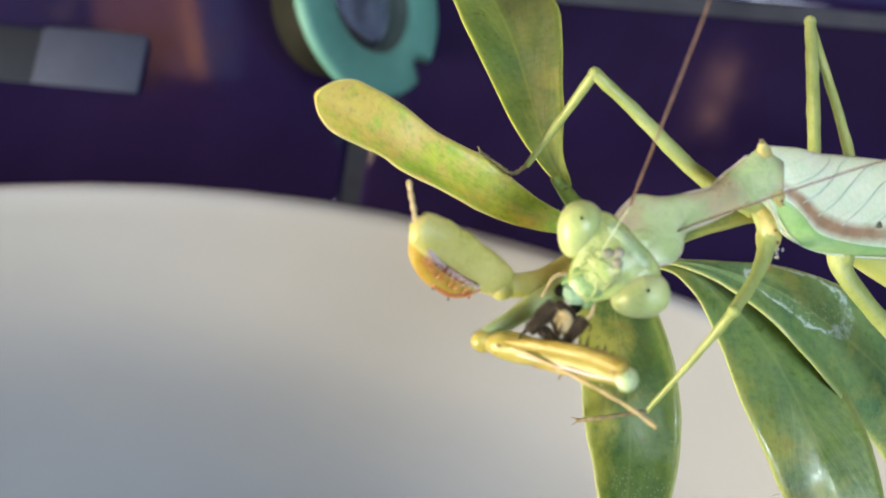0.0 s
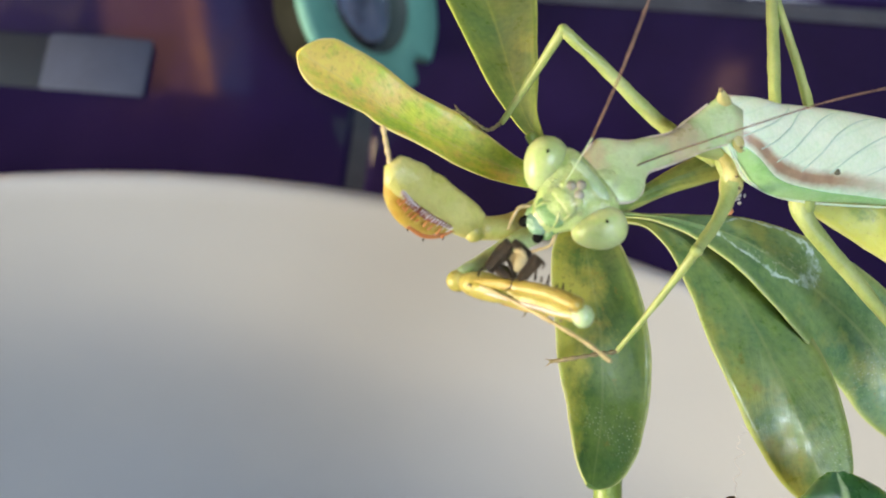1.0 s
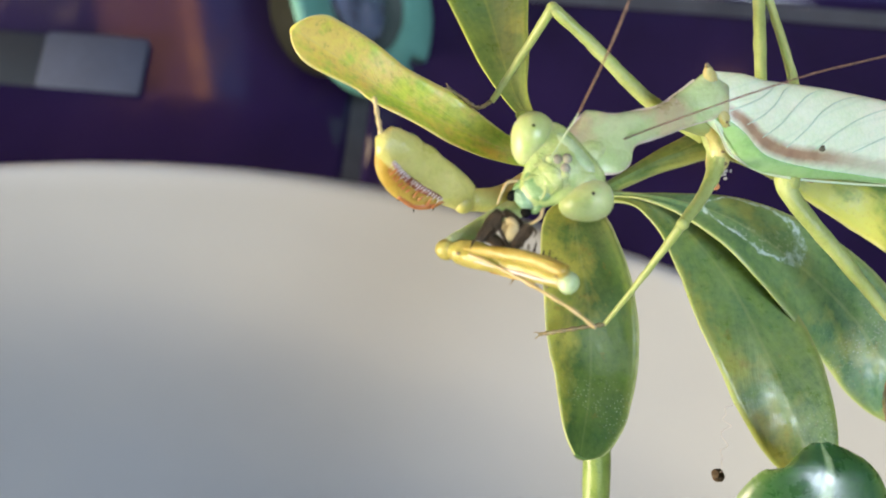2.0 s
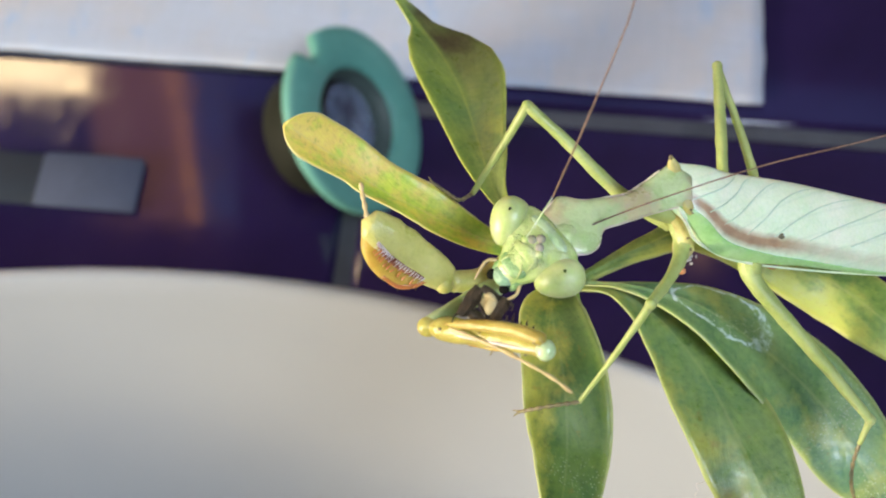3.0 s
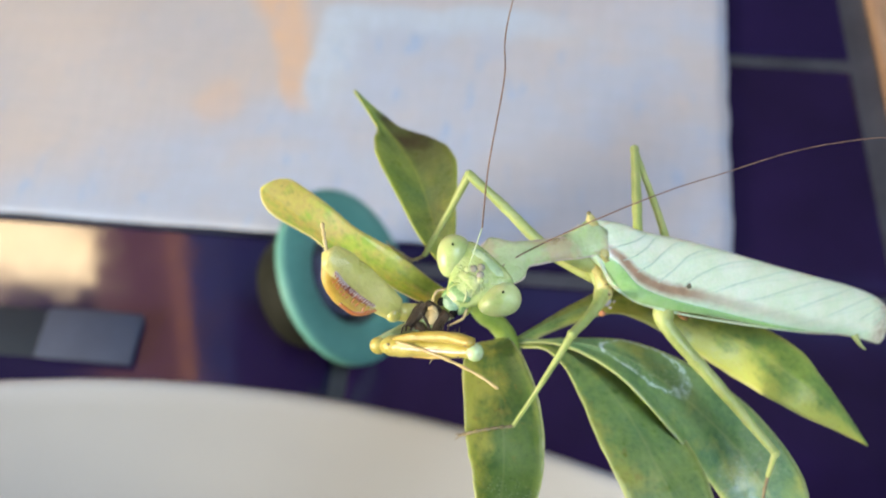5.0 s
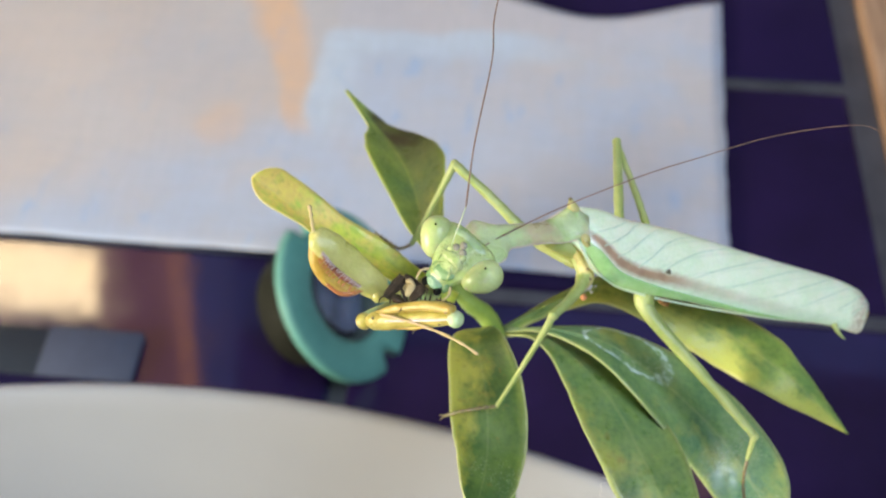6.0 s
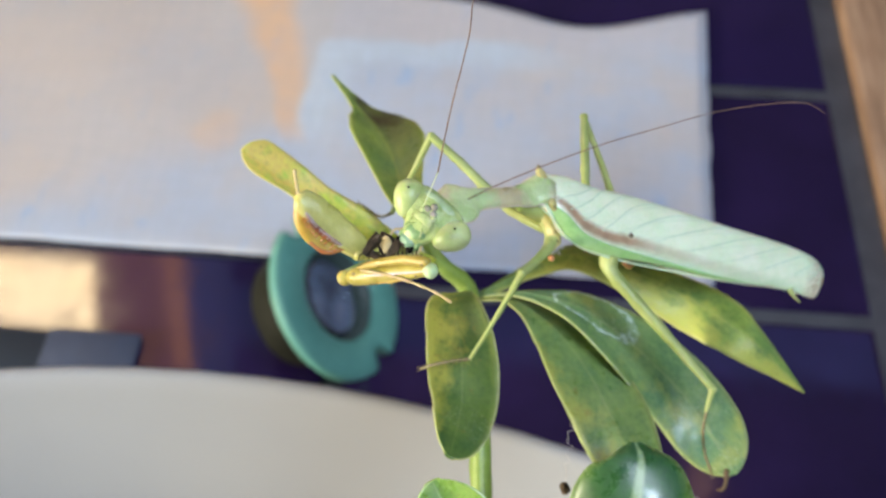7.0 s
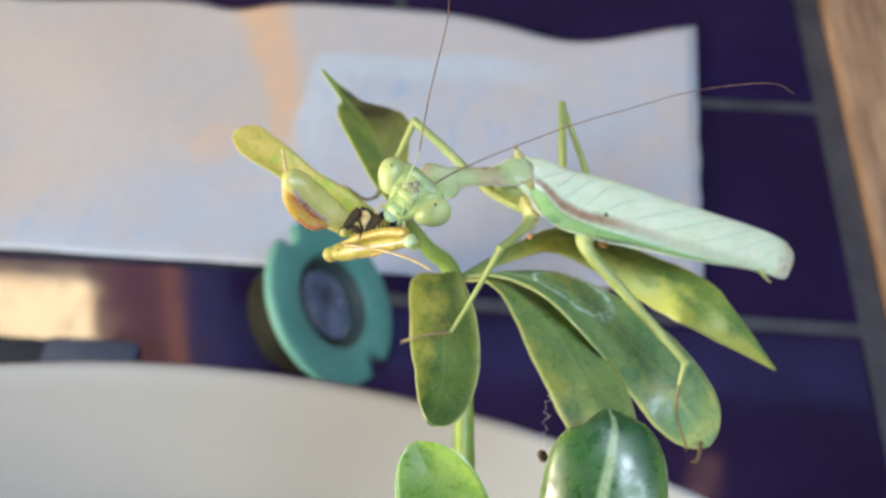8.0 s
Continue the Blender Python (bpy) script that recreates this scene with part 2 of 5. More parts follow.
def clear_glass():
    n = Nodes("lens_glass")
    return n.put(Base_Color=(0.85, 0.9, 1.0, 1), Transmission_Weight=1.0, Roughness=0.06, IOR=1.5)


TILE, GROUT, WOOD, PAPER, BOWL = glazed_tile(), plain("grey_grout", (0.06, 0.06, 0.072), (0.105, 0.105, 0.12), 80, 0.85, 0.4), wood_skin(), paper_skin(), bowl_skin()
TEAL = plain("teal_plastic", (0.087, 0.28, 0.237), (0.13, 0.35, 0.298), 50, 0.45)
BLACK = plain("black_rubber", (0.007, 0.008, 0.006), (0.016, 0.018, 0.012), 60, 0.6)
BLACK.node_tree.nodes["Principled BSDF"].inputs["Specular IOR Level"].default_value = 0.15
GLASS = clear_glass()
TUBE = plain("grey_green_tube", (0.035, 0.055, 0.052), (0.07, 0.10, 0.095), 60, 0.5)
CARD_DARK = plain("slate_blue_card", (0.010, 0.016, 0.028), (0.018, 0.028, 0.045), 40, 0.8)
CARD = plain("pale_blue_card", (0.042, 0.055, 0.098), (0.062, 0.08, 0.135), 40, 0.8)
WALL = plain("dark_brown_boards", (0.040, 0.024, 0.016), (0.075, 0.044, 0.028), 6, 0.7)
CEILING = plain("dark_ceiling", (0.030, 0.026, 0.026), (0.045, 0.038, 0.038), 4, 0.8)

STEM = skin("stem_skin", (0.17, 0.26, 0.045), (0.27, 0.36, 0.07), 0.45, 300, 0.3, 0.1)
LEAF_YELLOW = leaf_skin("yellowing_leaf", (0.29, 0.44, 0.045), (0.66, 0.66, 0.09), (0.74, 0.55, 0.15), 0.62, (0.62, 0.53, 0.22), 0.42, 160, ageing=0.4)
LEAF_FOOT = leaf_skin("olive_leaf", (0.045, 0.105, 0.022), (0.13, 0.20, 0.042), (0.38, 0.35, 0.06), 0.3, (0.46, 0.48, 0.22), 0.4, 3, ageing=-0.8, specks=(0.6, 0.55), coat=0.05, side=-0.45, rib=0.1)
LEAF_POINTED = leaf_skin("pointed_leaf", (0.085, 0.165, 0.035), (0.25, 0.34, 0.07), (0.40, 0.42, 0.09), 0.34, (0.40, 0.41, 0.15), 0.48, 53, ageing=0.5, coat=0.0, side=-0.5)
LEAF_SCORCHED = leaf_skin("scorched_leaf", (0.10, 0.17, 0.04), (0.25, 0.31, 0.07), (0.40, 0.40, 0.08), 0.12, (0.46, 0.48, 0.10), 0.36, 7, scorch=True, coat=0.05)
LEAF_GREEN = leaf_skin("mid_green_leaf", (0.075, 0.15, 0.046), (0.21, 0.295, 0.088), (0.30, 0.31, 0.075), 0.3, (0.31, 0.35, 0.14), 0.36, 23, specks=(0.35, 0.6), coat=0.3, side=-0.2)
LEAF_RESIDUE = leaf_skin("residue_leaf", (0.056, 0.135, 0.05), (0.175, 0.27, 0.095), (0.25, 0.29, 0.08), 0.22, (0.33, 0.38, 0.17), 0.44, 29, residue=True, specks=(0.5, 0.5), coat=0.22)
# The rib is widened and paled to paint in shine along the midrib.
LEAF_DEEP = leaf_skin("deep_green_leaf", (0.019, 0.077, 0.021), (0.05, 0.148, 0.042), (0.11, 0.21, 0.06), 0.04, (0.34, 0.46, 0.26), 0.27, 31, coat=0.65, rib=0.9, edge=0.50, relief_depth=0.035, rib_width=0.06)
LEAF_FRESH = leaf_skin("fresh_green_leaf", (0.14, 0.27, 0.05), (0.25, 0.41, 0.085), (0.34, 0.47, 0.11), 0.2, (0.36, 0.50, 0.18), 0.25, 37, coat=0.6, rib=0.5)
BROWN_LEAF = plain("withered_leaf", (0.06, 0.04, 0.022), (0.13, 0.085, 0.045), 300, 0.7, 0.4)

GREEN = skin("mantis_green", (0.38, 0.50, 0.20), (0.54, 0.64, 0.32), 0.36)
EYE = skin("eye_green", (0.39, 0.48, 0.19), (0.52, 0.59, 0.28), 0.42, 220, 0.04, 0.35, coat=0.06)
FACE = skin("face_green", (0.31, 0.45, 0.14), (0.48, 0.58, 0.25), 0.22, 700, 0.55, 0.3, coat=0.35)
MOUTH = skin("clypeus_green", (0.14, 0.28, 0.10), (0.26, 0.41, 0.18), 0.22, 700, 0.5)
LIP = skin("labrum_green", (0.15, 0.29, 0.18), (0.27, 0.42, 0.28), 0.3, 700, 0.4)
VERTEX = skin("vertex_green", (0.35, 0.51, 0.25), (0.48, 0.62, 0.35), 0.28, 500, 0.3, 0.3)
LEG = skin("leg_green", (0.265, 0.325, 0.095), (0.39, 0.445, 0.165), 0.45, 350, coat=0.05)
ARM = skin("foreleg_yellow", (0.33, 0.275, 0.048), (0.48, 0.42, 0.11), 0.36, 420, coat=0.1)
ARM_GREEN = skin("foreleg_green", (0.44, 0.43, 0.115), (0.59, 0.55, 0.205), 0.36, 300)
ARM_ORANGE = skin("foreleg_orange", (0.40, 0.22, 0.03), (0.50, 0.37, 0.065), 0.4, 420)
# Pale streaks on the lens backing paint in the reflection of the glass.
LENS_GLINT = plain("lens_glint", (0.03, 0.04, 0.07), (0.42, 0.46, 0.55), 110, 0.4)
GROOVE = skin("foreleg_groove", (0.10, 0.025, 0.012), (0.24, 0.07, 0.03), 0.5, 900)
ARM_RED = skin("foreleg_red", (0.36, 0.09, 0.035), (0.48, 0.21, 0.05), 0.4, 420)
PRONOTUM = skin("pronotum_green", (0.43, 0.56, 0.26), (0.56, 0.66, 0.36), 0.3, 260, 0.2, 0.3, blush=(0.62, 0.43, 0.30))


def wing_skin():
    """Folded forewing: mint white with a reddish-brown clouded streak over the green front edge and a worn tan tip; u runs to the tip, v round the wing."""
    n = Nodes("wing_mint")

    step = n.step
    uv = n.tree.nodes.new("ShaderNodeSeparateXYZ")
    n.link(n.coord.outputs["UV"], uv.inputs[0])
    u = uv.outputs[0]
    low = step("COSINE", step("MULTIPLY", uv.outputs[1], 2 * math.pi))
    blot, fine = n.noise(700, 5), n.noise(2600, 4)
    base = n.ramp(n.noise(330, 4), [(0.3, (0.74, 0.86, 0.57)), (0.7, (0.90, 0.95, 0.73))])
    # greener towards the front edge
    base = n.mix(n.grey(low, 0.55, 0.98, 0, 0.5), base, (0.46, 0.74, 0.46))
    # dark oblique lanes of the veins
    lane = n.add("ShaderNodeTexWave", Scale=1.0, Distortion=0.6, Detail=2.0)
    place = n.add("ShaderNodeCombineXYZ")
    n.link(step("ADD", step("MULTIPLY", u, 4.2), step("MULTIPLY", low, 0.62)), place.inputs[0])
    n.link(place.outputs[0], lane.inputs["Vector"])
    base = n.mix(n.grey(lane.outputs["Fac"], 0.92, 1.0, 0, 0.16), base, (0.34, 0.52, 0.34))
    net = n.add("ShaderNodeTexVoronoi", Scale=1900)
    net.feature = "DISTANCE_TO_EDGE"
    n.link(n.coord.outputs["Object"], net.inputs["Vector"])
    base = n.mix(n.grey(net.outputs["Distance"], 0.07, 0.0, 0, 0.25), base, (0.50, 0.66, 0.46))
    base = n.mix(n.grey(fine, 0.4, 0.75, 0, 0.4), base, (0.92, 0.97, 0.82))
    # the clouded brown streak
    middle = step("ADD", 0.27, step("MULTIPLY", u, 0.74))
    off = step("ABSOLUTE", step("SUBTRACT", low, middle))
    off = step("ADD", off, step("MULTIPLY", step("SUBTRACT", blot, 0.5), 0.13))
    streak = n.grey(off, 0.23, 0.06)
    along = n.ramp(u, [(0.06, (0, 0, 0)), (0.12, (1, 1, 1)), (0.38, (1, 1, 1)), (0.46, (0.45, 0.45, 0.45)), (0.68, (0, 0, 0))])
    base = n.mix(n.grey(step("MULTIPLY", streak, along), 0, 1, 0, 0.85), base, n.ramp(blot, [(0.3, (0.25, 0.085, 0.035)), (0.7, (0.45, 0.23, 0.12))]))
    # worn tip
    tip = n.grey(step("ADD", u, step("MULTIPLY", step("SUBTRACT", blot, 0.5), 0.10)), 0.765, 0.83, 0, 0.85)
    base = n.mix(tip, base, n.ramp(fine, [(0.4, (0.42, 0.33, 0.20)), (0.6, (0.70, 0.66, 0.52))]))
    n.colour(base)
    relief = step("ADD", step("MULTIPLY", net.outputs["Distance"], 0.6), step("MULTIPLY", lane.outputs["Fac"], 0.35))
    n.bump(relief, 0.35, 0.0002)
    n.put(Roughness=0.34, Subsurface_Weight=0.15, Subsurface_Scale=0.0012, Coat_Weight=0.6, Coat_Roughness=0.3)
    return n.mat


WING = wing_skin()
COSTAL = skin("costal_green", (0.27, 0.54, 0.17), (0.40, 0.64, 0.27), 0.4, 500)
WING_VEIN = skin("vein_green", (0.54, 0.70, 0.48), (0.64, 0.78, 0.58), 0.5)
SHIELD_RIM = skin("shield_rim_pink", (0.60, 0.50, 0.38), (0.70, 0.62, 0.50), 0.35)
ARM_BROWN = skin("foreleg_brown", (0.34, 0.25, 0.045), (0.48, 0.38, 0.10), 0.4, 420, coat=0.1)
ARM_PALE = skin("knee_pale", (0.42, 0.55, 0.28), (0.55, 0.66, 0.40), 0.25)
ANTENNA = plain("antenna_brown", (0.05, 0.028, 0.02), (0.32, 0.19, 0.13), 5200, 0.5)
OCHRE = skin("joint_ochre", (0.42, 0.38, 0.12), (0.58, 0.52, 0.22), 0.4, 900)
SMUDGE = plain("wing_smudge", (0.09, 0.09, 0.05), (0.26, 0.21, 0.12), 2500, 0.6)
TAN = skin("tarsus_tan", (0.40, 0.30, 0.14), (0.55, 0.43, 0.22), 0.5)
DARK_TAN = skin("tarsus_brown", (0.13, 0.10, 0.05), (0.24, 0.19, 0.09), 0.5)
PUPIL = plain("pupil_black", (0.008, 0.008, 0.008), (0.015, 0.015, 0.012), 500, 1.0)
PUPIL.node_tree.nodes["Principled BSDF"].inputs["Specular IOR Level"].default_value = 0.0
OCELLUS = skin("ocellus_amber", (0.20, 0.19, 0.14), (0.32, 0.31, 0.24), 0.12, 900, 0.0)
SPINE_WHITE = skin("spine_pale", (0.55, 0.48, 0.42), (0.66, 0.60, 0.55), 0.35)
CRUMB_ORANGE = plain("orange_crumb", (0.40, 0.16, 0.06), (0.58, 0.27, 0.12), 900, 0.7)
CRUMB_BROWN = plain("brown_crumb", (0.16, 0.075, 0.02), (0.30, 0.16, 0.05), 900, 0.7)
FLUFF = plain("grey_fluff", (0.34, 0.33, 0.34), (0.5, 0.48, 0.46), 900, 0.9)
PREY = plain("prey_black", (0.005, 0.004, 0.003), (0.055, 0.036, 0.02), 1700, 0.32, 0.6)
PREY.node_tree.nodes["Principled BSDF"].inputs["Specular IOR Level"].default_value = 0.3
PREY_PALE = plain("prey_straw", (0.32, 0.26, 0.13), (0.46, 0.38, 0.2), 900, 0.5)


# ---- building helpers ----
ORIGIN = {}


def vec(p):
    return Vector(p) * MM


def thing(name, base, label, category, group="", kind=""):
    """An Empty at the base of a thing, in millimetres."""
    ob = new(name)
    ob.empty_display_size = 0.01
    ob.location = vec(base)
    ORIGIN[ob] = vec(base)
    return tagged(ob, label, category, group, kind)


def finish(bm, material, smooth=True):
    bmesh.ops.recalc_face_normals(bm, faces=bm.faces)
    for f in bm.faces:
        f.smooth = smooth
    me = bpy.data.meshes.new("mesh")
    bm.to_mesh(me)
    bm.free()
    for m in material if isinstance(material, (list, tuple)) else (material,):
        me.materials.append(m)
    return me


def part(name, bm, material, parent, label="", pivot=None, smooth=True):
    """Links a bmesh, given in world metres, as one mesh object under a thing or a part."""
    at = vec(pivot) if pivot is not None else ORIGIN[parent]
    bmesh.ops.translate(bm, verts=bm.verts, vec=-at)
    ob = new(name, finish(bm, material, smooth))
    ob.parent = parent
    ob.location = at - ORIGIN[parent]
    ORIGIN[ob] = at
    return tagged(ob, label)


def whole(name, bm, material, label, category, group="", kind="", base=(0, 0, 0), smooth=True):
    """Links a bmesh, given in world metres, as a thing of one mesh."""
    bmesh.ops.translate(bm, verts=bm.verts, vec=-vec(base))
    ob = new(name, finish(bm, material, smooth))
    ob.location = vec(base)
    ORIGIN[ob] = vec(base)
    return tagged(ob, label, category, group, kind)


def curve(pts, n):
    """Points of a smooth line through pts (Catmull-Rom), n to a stretch."""
    pts = [np.array(p, float) for p in pts]
    ends = [2 * pts[0] - pts[1], *pts, 2 * pts[-1] - pts[-2]]
    out = []
    for i in range(len(pts) - 1):
        a, b, c, d = ends[i:i + 4]
        for k in range(n):
            s = k / n
            out.append(0.5 * (2 * b + (c - a) * s + (2 * a - 5 * b + 4 * c - d) * s * s + (3 * b - a - 3 * c + d) * s**3))
    return [*out, pts[-1]]


def sweep(bm, pts, radii, seg=12, n=6, up=(0, 0, 1), rough=0.0, tip=True, sides=None):
    """A rounded rod through pts (millimetres); a radius is a number or (sideways, upwards). sides: the sideways direction at each point."""
    pairs = [(r, r) if not isinstance(r, (tuple, list)) else r for r in radii]
    line = curve(pts, n)
    rr = curve(pairs, n) if len(pairs) > 1 else pairs * len(line)
    up = np.array(up, float)
    given = curve(sides, n) if sides is not None else None
    rings = []
    layer = bm.loops.layers.uv.verify()
    for i, p in enumerate(line):
        t = line[min(i + 1, len(line) - 1)] - line[max(i - 1, 0)]
        t /= np.linalg.norm(t) + 1e-9
        side = np.cross(t, up) if given is None else given[i] - t * (given[i] @ t)
        side /= np.linalg.norm(side) + 1e-9
        top = np.cross(side, t)
        a, b = np.maximum(rr[i], 0.004)
        ring = []
        for k in range(seg):
            w = 2 * math.pi * k / seg
            wob = 1 + rough * (noise.noise(Vector(p * 0.9) + Vector((math.cos(w), math.sin(w), 0))) if rough else 0)
            q = p + (side * math.cos(w) * a + top * math.sin(w) * b) * wob
            ring.append(bm.verts.new(vec(q)))
        rings.append(ring)
    for i, (r1, r2) in enumerate(zip(rings, rings[1:])):
        for k in range(seg):
            f = bm.faces.new((r1[k], r1[(k + 1) % seg], r2[(k + 1) % seg], r2[k]))
            for loop, (a, w) in zip(f.loops, ((i, k), (i, k + 1), (i + 1, k + 1), (i + 1, k))):
                loop[layer].uv = (a / (len(rings) - 1), w / seg)
    for ring, p, q in ((rings[0], line[0], line[1]), (rings[-1], line[-1], line[-2])):
        size = (ring[0].co - ring[seg // 2].co).length / 2
        way = Vector(p - q).normalized()
        cap = bm.verts.new(vec(p) + way * size * (0.6 if tip else 0.02))
        for k in range(seg):
            bm.faces.new((ring[k], ring[(k + 1) % seg], cap))
    return bm


def rod(pts, radii, **k):
    return sweep(bmesh.new(), pts, radii, **k)


def ball(bm, centre, radii, axes=None, u=20, v=14):
    """An ellipsoid; axes: three directions for its radii."""
    turn = Matrix.Identity(3) if axes is None else Matrix([Vector(a).normalized() for a in axes]).transposed()
    m = Matrix.Translation(vec(centre)) @ turn.to_4x4() @ Matrix.Diagonal((*[r * MM for r in radii], 1))
    bmesh.ops.create_uvsphere(bm, u_segments=u, v_segments=v, radius=1, matrix=m)
    return bm


def lump(centre, radii, rough):
    """A crumbling, uneven lump."""
    bm = ball(bmesh.new(), centre, radii, None, 18, 12)
    c, size = vec(centre), max(radii) * MM
    for v in bm.verts:
        d = v.co - c
        v.co = c + d * (1 + rough * (noise.noise(d * (1.4 / size)) + 0.6 * noise.noise(d * (3.5 / size) + Vector((5, 1, 2)))))
    return bm


def box(lo, hi, bevel=0.0, seg=2):
    bm = bmesh.new()
    lo, hi = Vector(lo), Vector(hi)
    bmesh.ops.create_cube(bm, size=1, matrix=Matrix.Translation(vec((lo + hi) / 2)) @ Matrix.Diagonal((*((hi - lo) * MM), 1)))
    if bevel:
        bmesh.ops.bevel(bm, geom=bm.edges[:], offset=bevel * MM, segments=seg, affect="EDGES", profile=0.5)
    return bm


def blade(centre, sides, width, profile, cup=0.0, thick=0.4, nu=48, nv=14, wave=0.0, fold=0.0, seed=0, notch=0.0, round_tip=None):
    """A leaf blade: centre line, the direction across it from base to tip, width, half-widths along it. cup: how far the margins bend up (or down), as a share of the half-width; fold: keel along the midrib."""
    bm = bmesh.new()
    layer = bm.loops.layers.uv.new("UVMap")
    per = max(2, nu // (len(centre) - 1))
    line = curve(centre, per * 3)
    if round_tip is not None:
        # closer rows towards the rounded end
        keep = [round((1 - (1 - k / nu) ** 1.6) * (len(line) - 1)) for k in range(nu + 1)]
        line = [line[k] for k in sorted(set(keep))]
    else:
        line = line[::3]
    count = len(line)
    run = np.cumsum([0] + [np.linalg.norm(b - a) for a, b in zip(line, line[1:])])
    spot = run / run[-1]
    across = curve(sides, 8)
    grid = {}
    for i, p in enumerate(line):
        u = spot[i]
        t = line[min(i + 1, count - 1)] - line[max(i - 1, 0)]
        t /= np.linalg.norm(t)
        at = u * (len(across) - 1)
        k = min(len(across) - 2, int(at))
        s = across[k] + (across[k + 1] - across[k]) * (at - k)
        s = s - t * (s @ t)
        s /= np.linalg.norm(s)
        up = np.cross(s, t)
        half = width / 2 * float(np.interp(u, np.linspace(0, 1, len(profile)), profile))
        if round_tip is not None and u > round_tip:
            half *= max(0.03, 1 - ((u - round_tip) / (1 - round_tip)) ** 2) ** 0.5
        for j in range(nv + 1):
            w = 2 * j / nv - 1
            lift = cup * half * w * w + fold * half * abs(w)
            lift += wave * noise.noise(Vector((u * 5, w * 1.5, seed))) * (0.35 + abs(w))
            rim = 1 + 0.022 * noise.noise(Vector((u * 9, seed + 3 * w, 0.5)))
            back = -notch * half * (1 - abs(w)) ** 2 * max(0, (u - 0.9) / 0.1)
            q = p + s * half * w * rim + up * lift + t * back
            th = thick / 2 * (1 - 0.55 * abs(w) ** 3) * (1 + 0.9 * max(0, 1 - abs(w) * 5) * (1 - u))
            grid[i, j] = bm.verts.new(vec(q + up * th)), bm.verts.new(vec(q - up * th))

    def face(keys, side):
        quad = [grid[k][side] for k in keys]
        f = bm.faces.new(quad if side == 0 else quad[::-1])
        for loop, k in zip(f.loops, keys if side == 0 else keys[::-1]):
            loop[layer].uv = (k[0] / (count - 1), k[1] / nv)

    for i in range(count - 1):
        for j in range(nv):
            for side in (0, 1):
                face([(i, j), (i, j + 1), (i + 1, j + 1), (i + 1, j)], side)
    loop_keys = [(0, j) for j in range(nv + 1)] + [(i, nv) for i in range(1, count)] + [(count - 1, j) for j in range(nv - 1, -1, -1)] + [(i, 0) for i in range(count - 2, 0, -1)]
    for a, b in zip(loop_keys, loop_keys[1:] + loop_keys[:1]):
        f = bm.faces.new((grid[a][0], grid[a][1], grid[b][1], grid[b][0]))
        for loop, k in zip(f.loops, (a, a, b, b)):
            loop[layer].uv = (k[0] / (count - 1), k[1] / nv)
    return bm


def lathe(profile, centre, seg=96):
    """A turned solid about an upright axis; profile: (radius, height) in millimetres, from the axis out and back."""
    bm = bmesh.new()
    rings = []
    for r, z in profile:
        if r < 0.01:
            rings.append([bm.verts.new(vec((centre[0], centre[1], z)))])
        else:
            rings.append([bm.verts.new(vec((centre[0] + r * math.cos(2 * math.pi * k / seg), centre[1] + r * math.sin(2 * math.pi * k / seg), z))) for k in range(seg)])
    for a, b in zip(rings, rings[1:]):
        for k in range(seg):
            q = [a[k % len(a)], a[(k + 1) % len(a)], b[(k + 1) % len(b)], b[k % len(b)]]
            q = list(dict.fromkeys(q))
            if len(q) > 2:
                bm.faces.new(q)
    return bm


# ---- the room ----
# Unseen walls and ceiling, made up so the tiles mirror darkness.
X0, X1, Y0, Y1, TOP = -1500, 1300, -1700, 450, 1650
FLOOR = -740
whole("floor", box((X0 - 80, Y0 - 80, FLOOR - 60), (X1 + 80, Y1 + 80, FLOOR)), WALL, "dark floor under the tiled table", "floor", kind="structure", smooth=False)


def panel_with_opening(name, boxes, material, label, category):
    """A wall or ceiling of four pieces round an opening."""
    bm = bmesh.new()
    for lo, hi in boxes:
        lo, hi = Vector(lo), Vector(hi)
        bmesh.ops.create_cube(bm, size=1, matrix=Matrix.Translation(vec((lo + hi) / 2)) @ Matrix.Diagonal((*((hi - lo) * MM), 1)))
    return whole(name, bm, material, label, category, kind="structure", smooth=False)


def wall_with_opening(name, y0, y1, ox0, ox1, oz0, oz1, label):
    return panel_with_opening(name, (((X0, y0, FLOOR), (ox0, y1, TOP)), ((ox1, y0, FLOOR), (X1, y1, TOP)), ((ox0, y0, FLOOR), (ox1, y1, oz0)), ((ox0, y0, oz1), (ox1, y1, TOP))), WALL, label, "wall")


panel_with_opening("ceiling", (((X0 - 80, Y0 - 80, TOP), (150, Y1 + 80, TOP + 60)), ((950, Y0 - 80, TOP), (X1 + 80, Y1 + 80, TOP + 60)), ((150, Y0 - 80, TOP), (950, -1150, TOP + 60)), ((150, -350, TOP), (950, Y1 + 80, TOP + 60))), CEILING, "unseen dark ceiling with an opening for the added fill lamp", "ceiling")
whole("wall_east", box((X1, Y0 - 80, FLOOR), (X1 + 80, Y1 + 80, TOP)), WALL, "unseen dark brown boarded wall", "wall", kind="structure", smooth=False)
whole("wall_south", box((X0, Y0 - 80, FLOOR), (X1, Y0, TOP)), WALL, "unseen dark brown boarded wall", "wall", kind="structure", smooth=False)
panel_with_opening("wall_west", (((X0 - 80, Y0 - 80, FLOOR), (X0, -1250, TOP)), ((X0 - 80, -450, FLOOR), (X0, Y1 + 80, TOP)), ((X0 - 80, -1250, FLOOR), (X0, -450, 290)), ((X0 - 80, -1250, 1000), (X0, -450, TOP))), WALL, "unseen dark brown wall with the daylight window", "wall")
wall_with_opening("wall_north", Y1, Y1 + 80, -1300, 700, 300, 1300, "unseen dark brown wall with an opening added for the glowing boards")


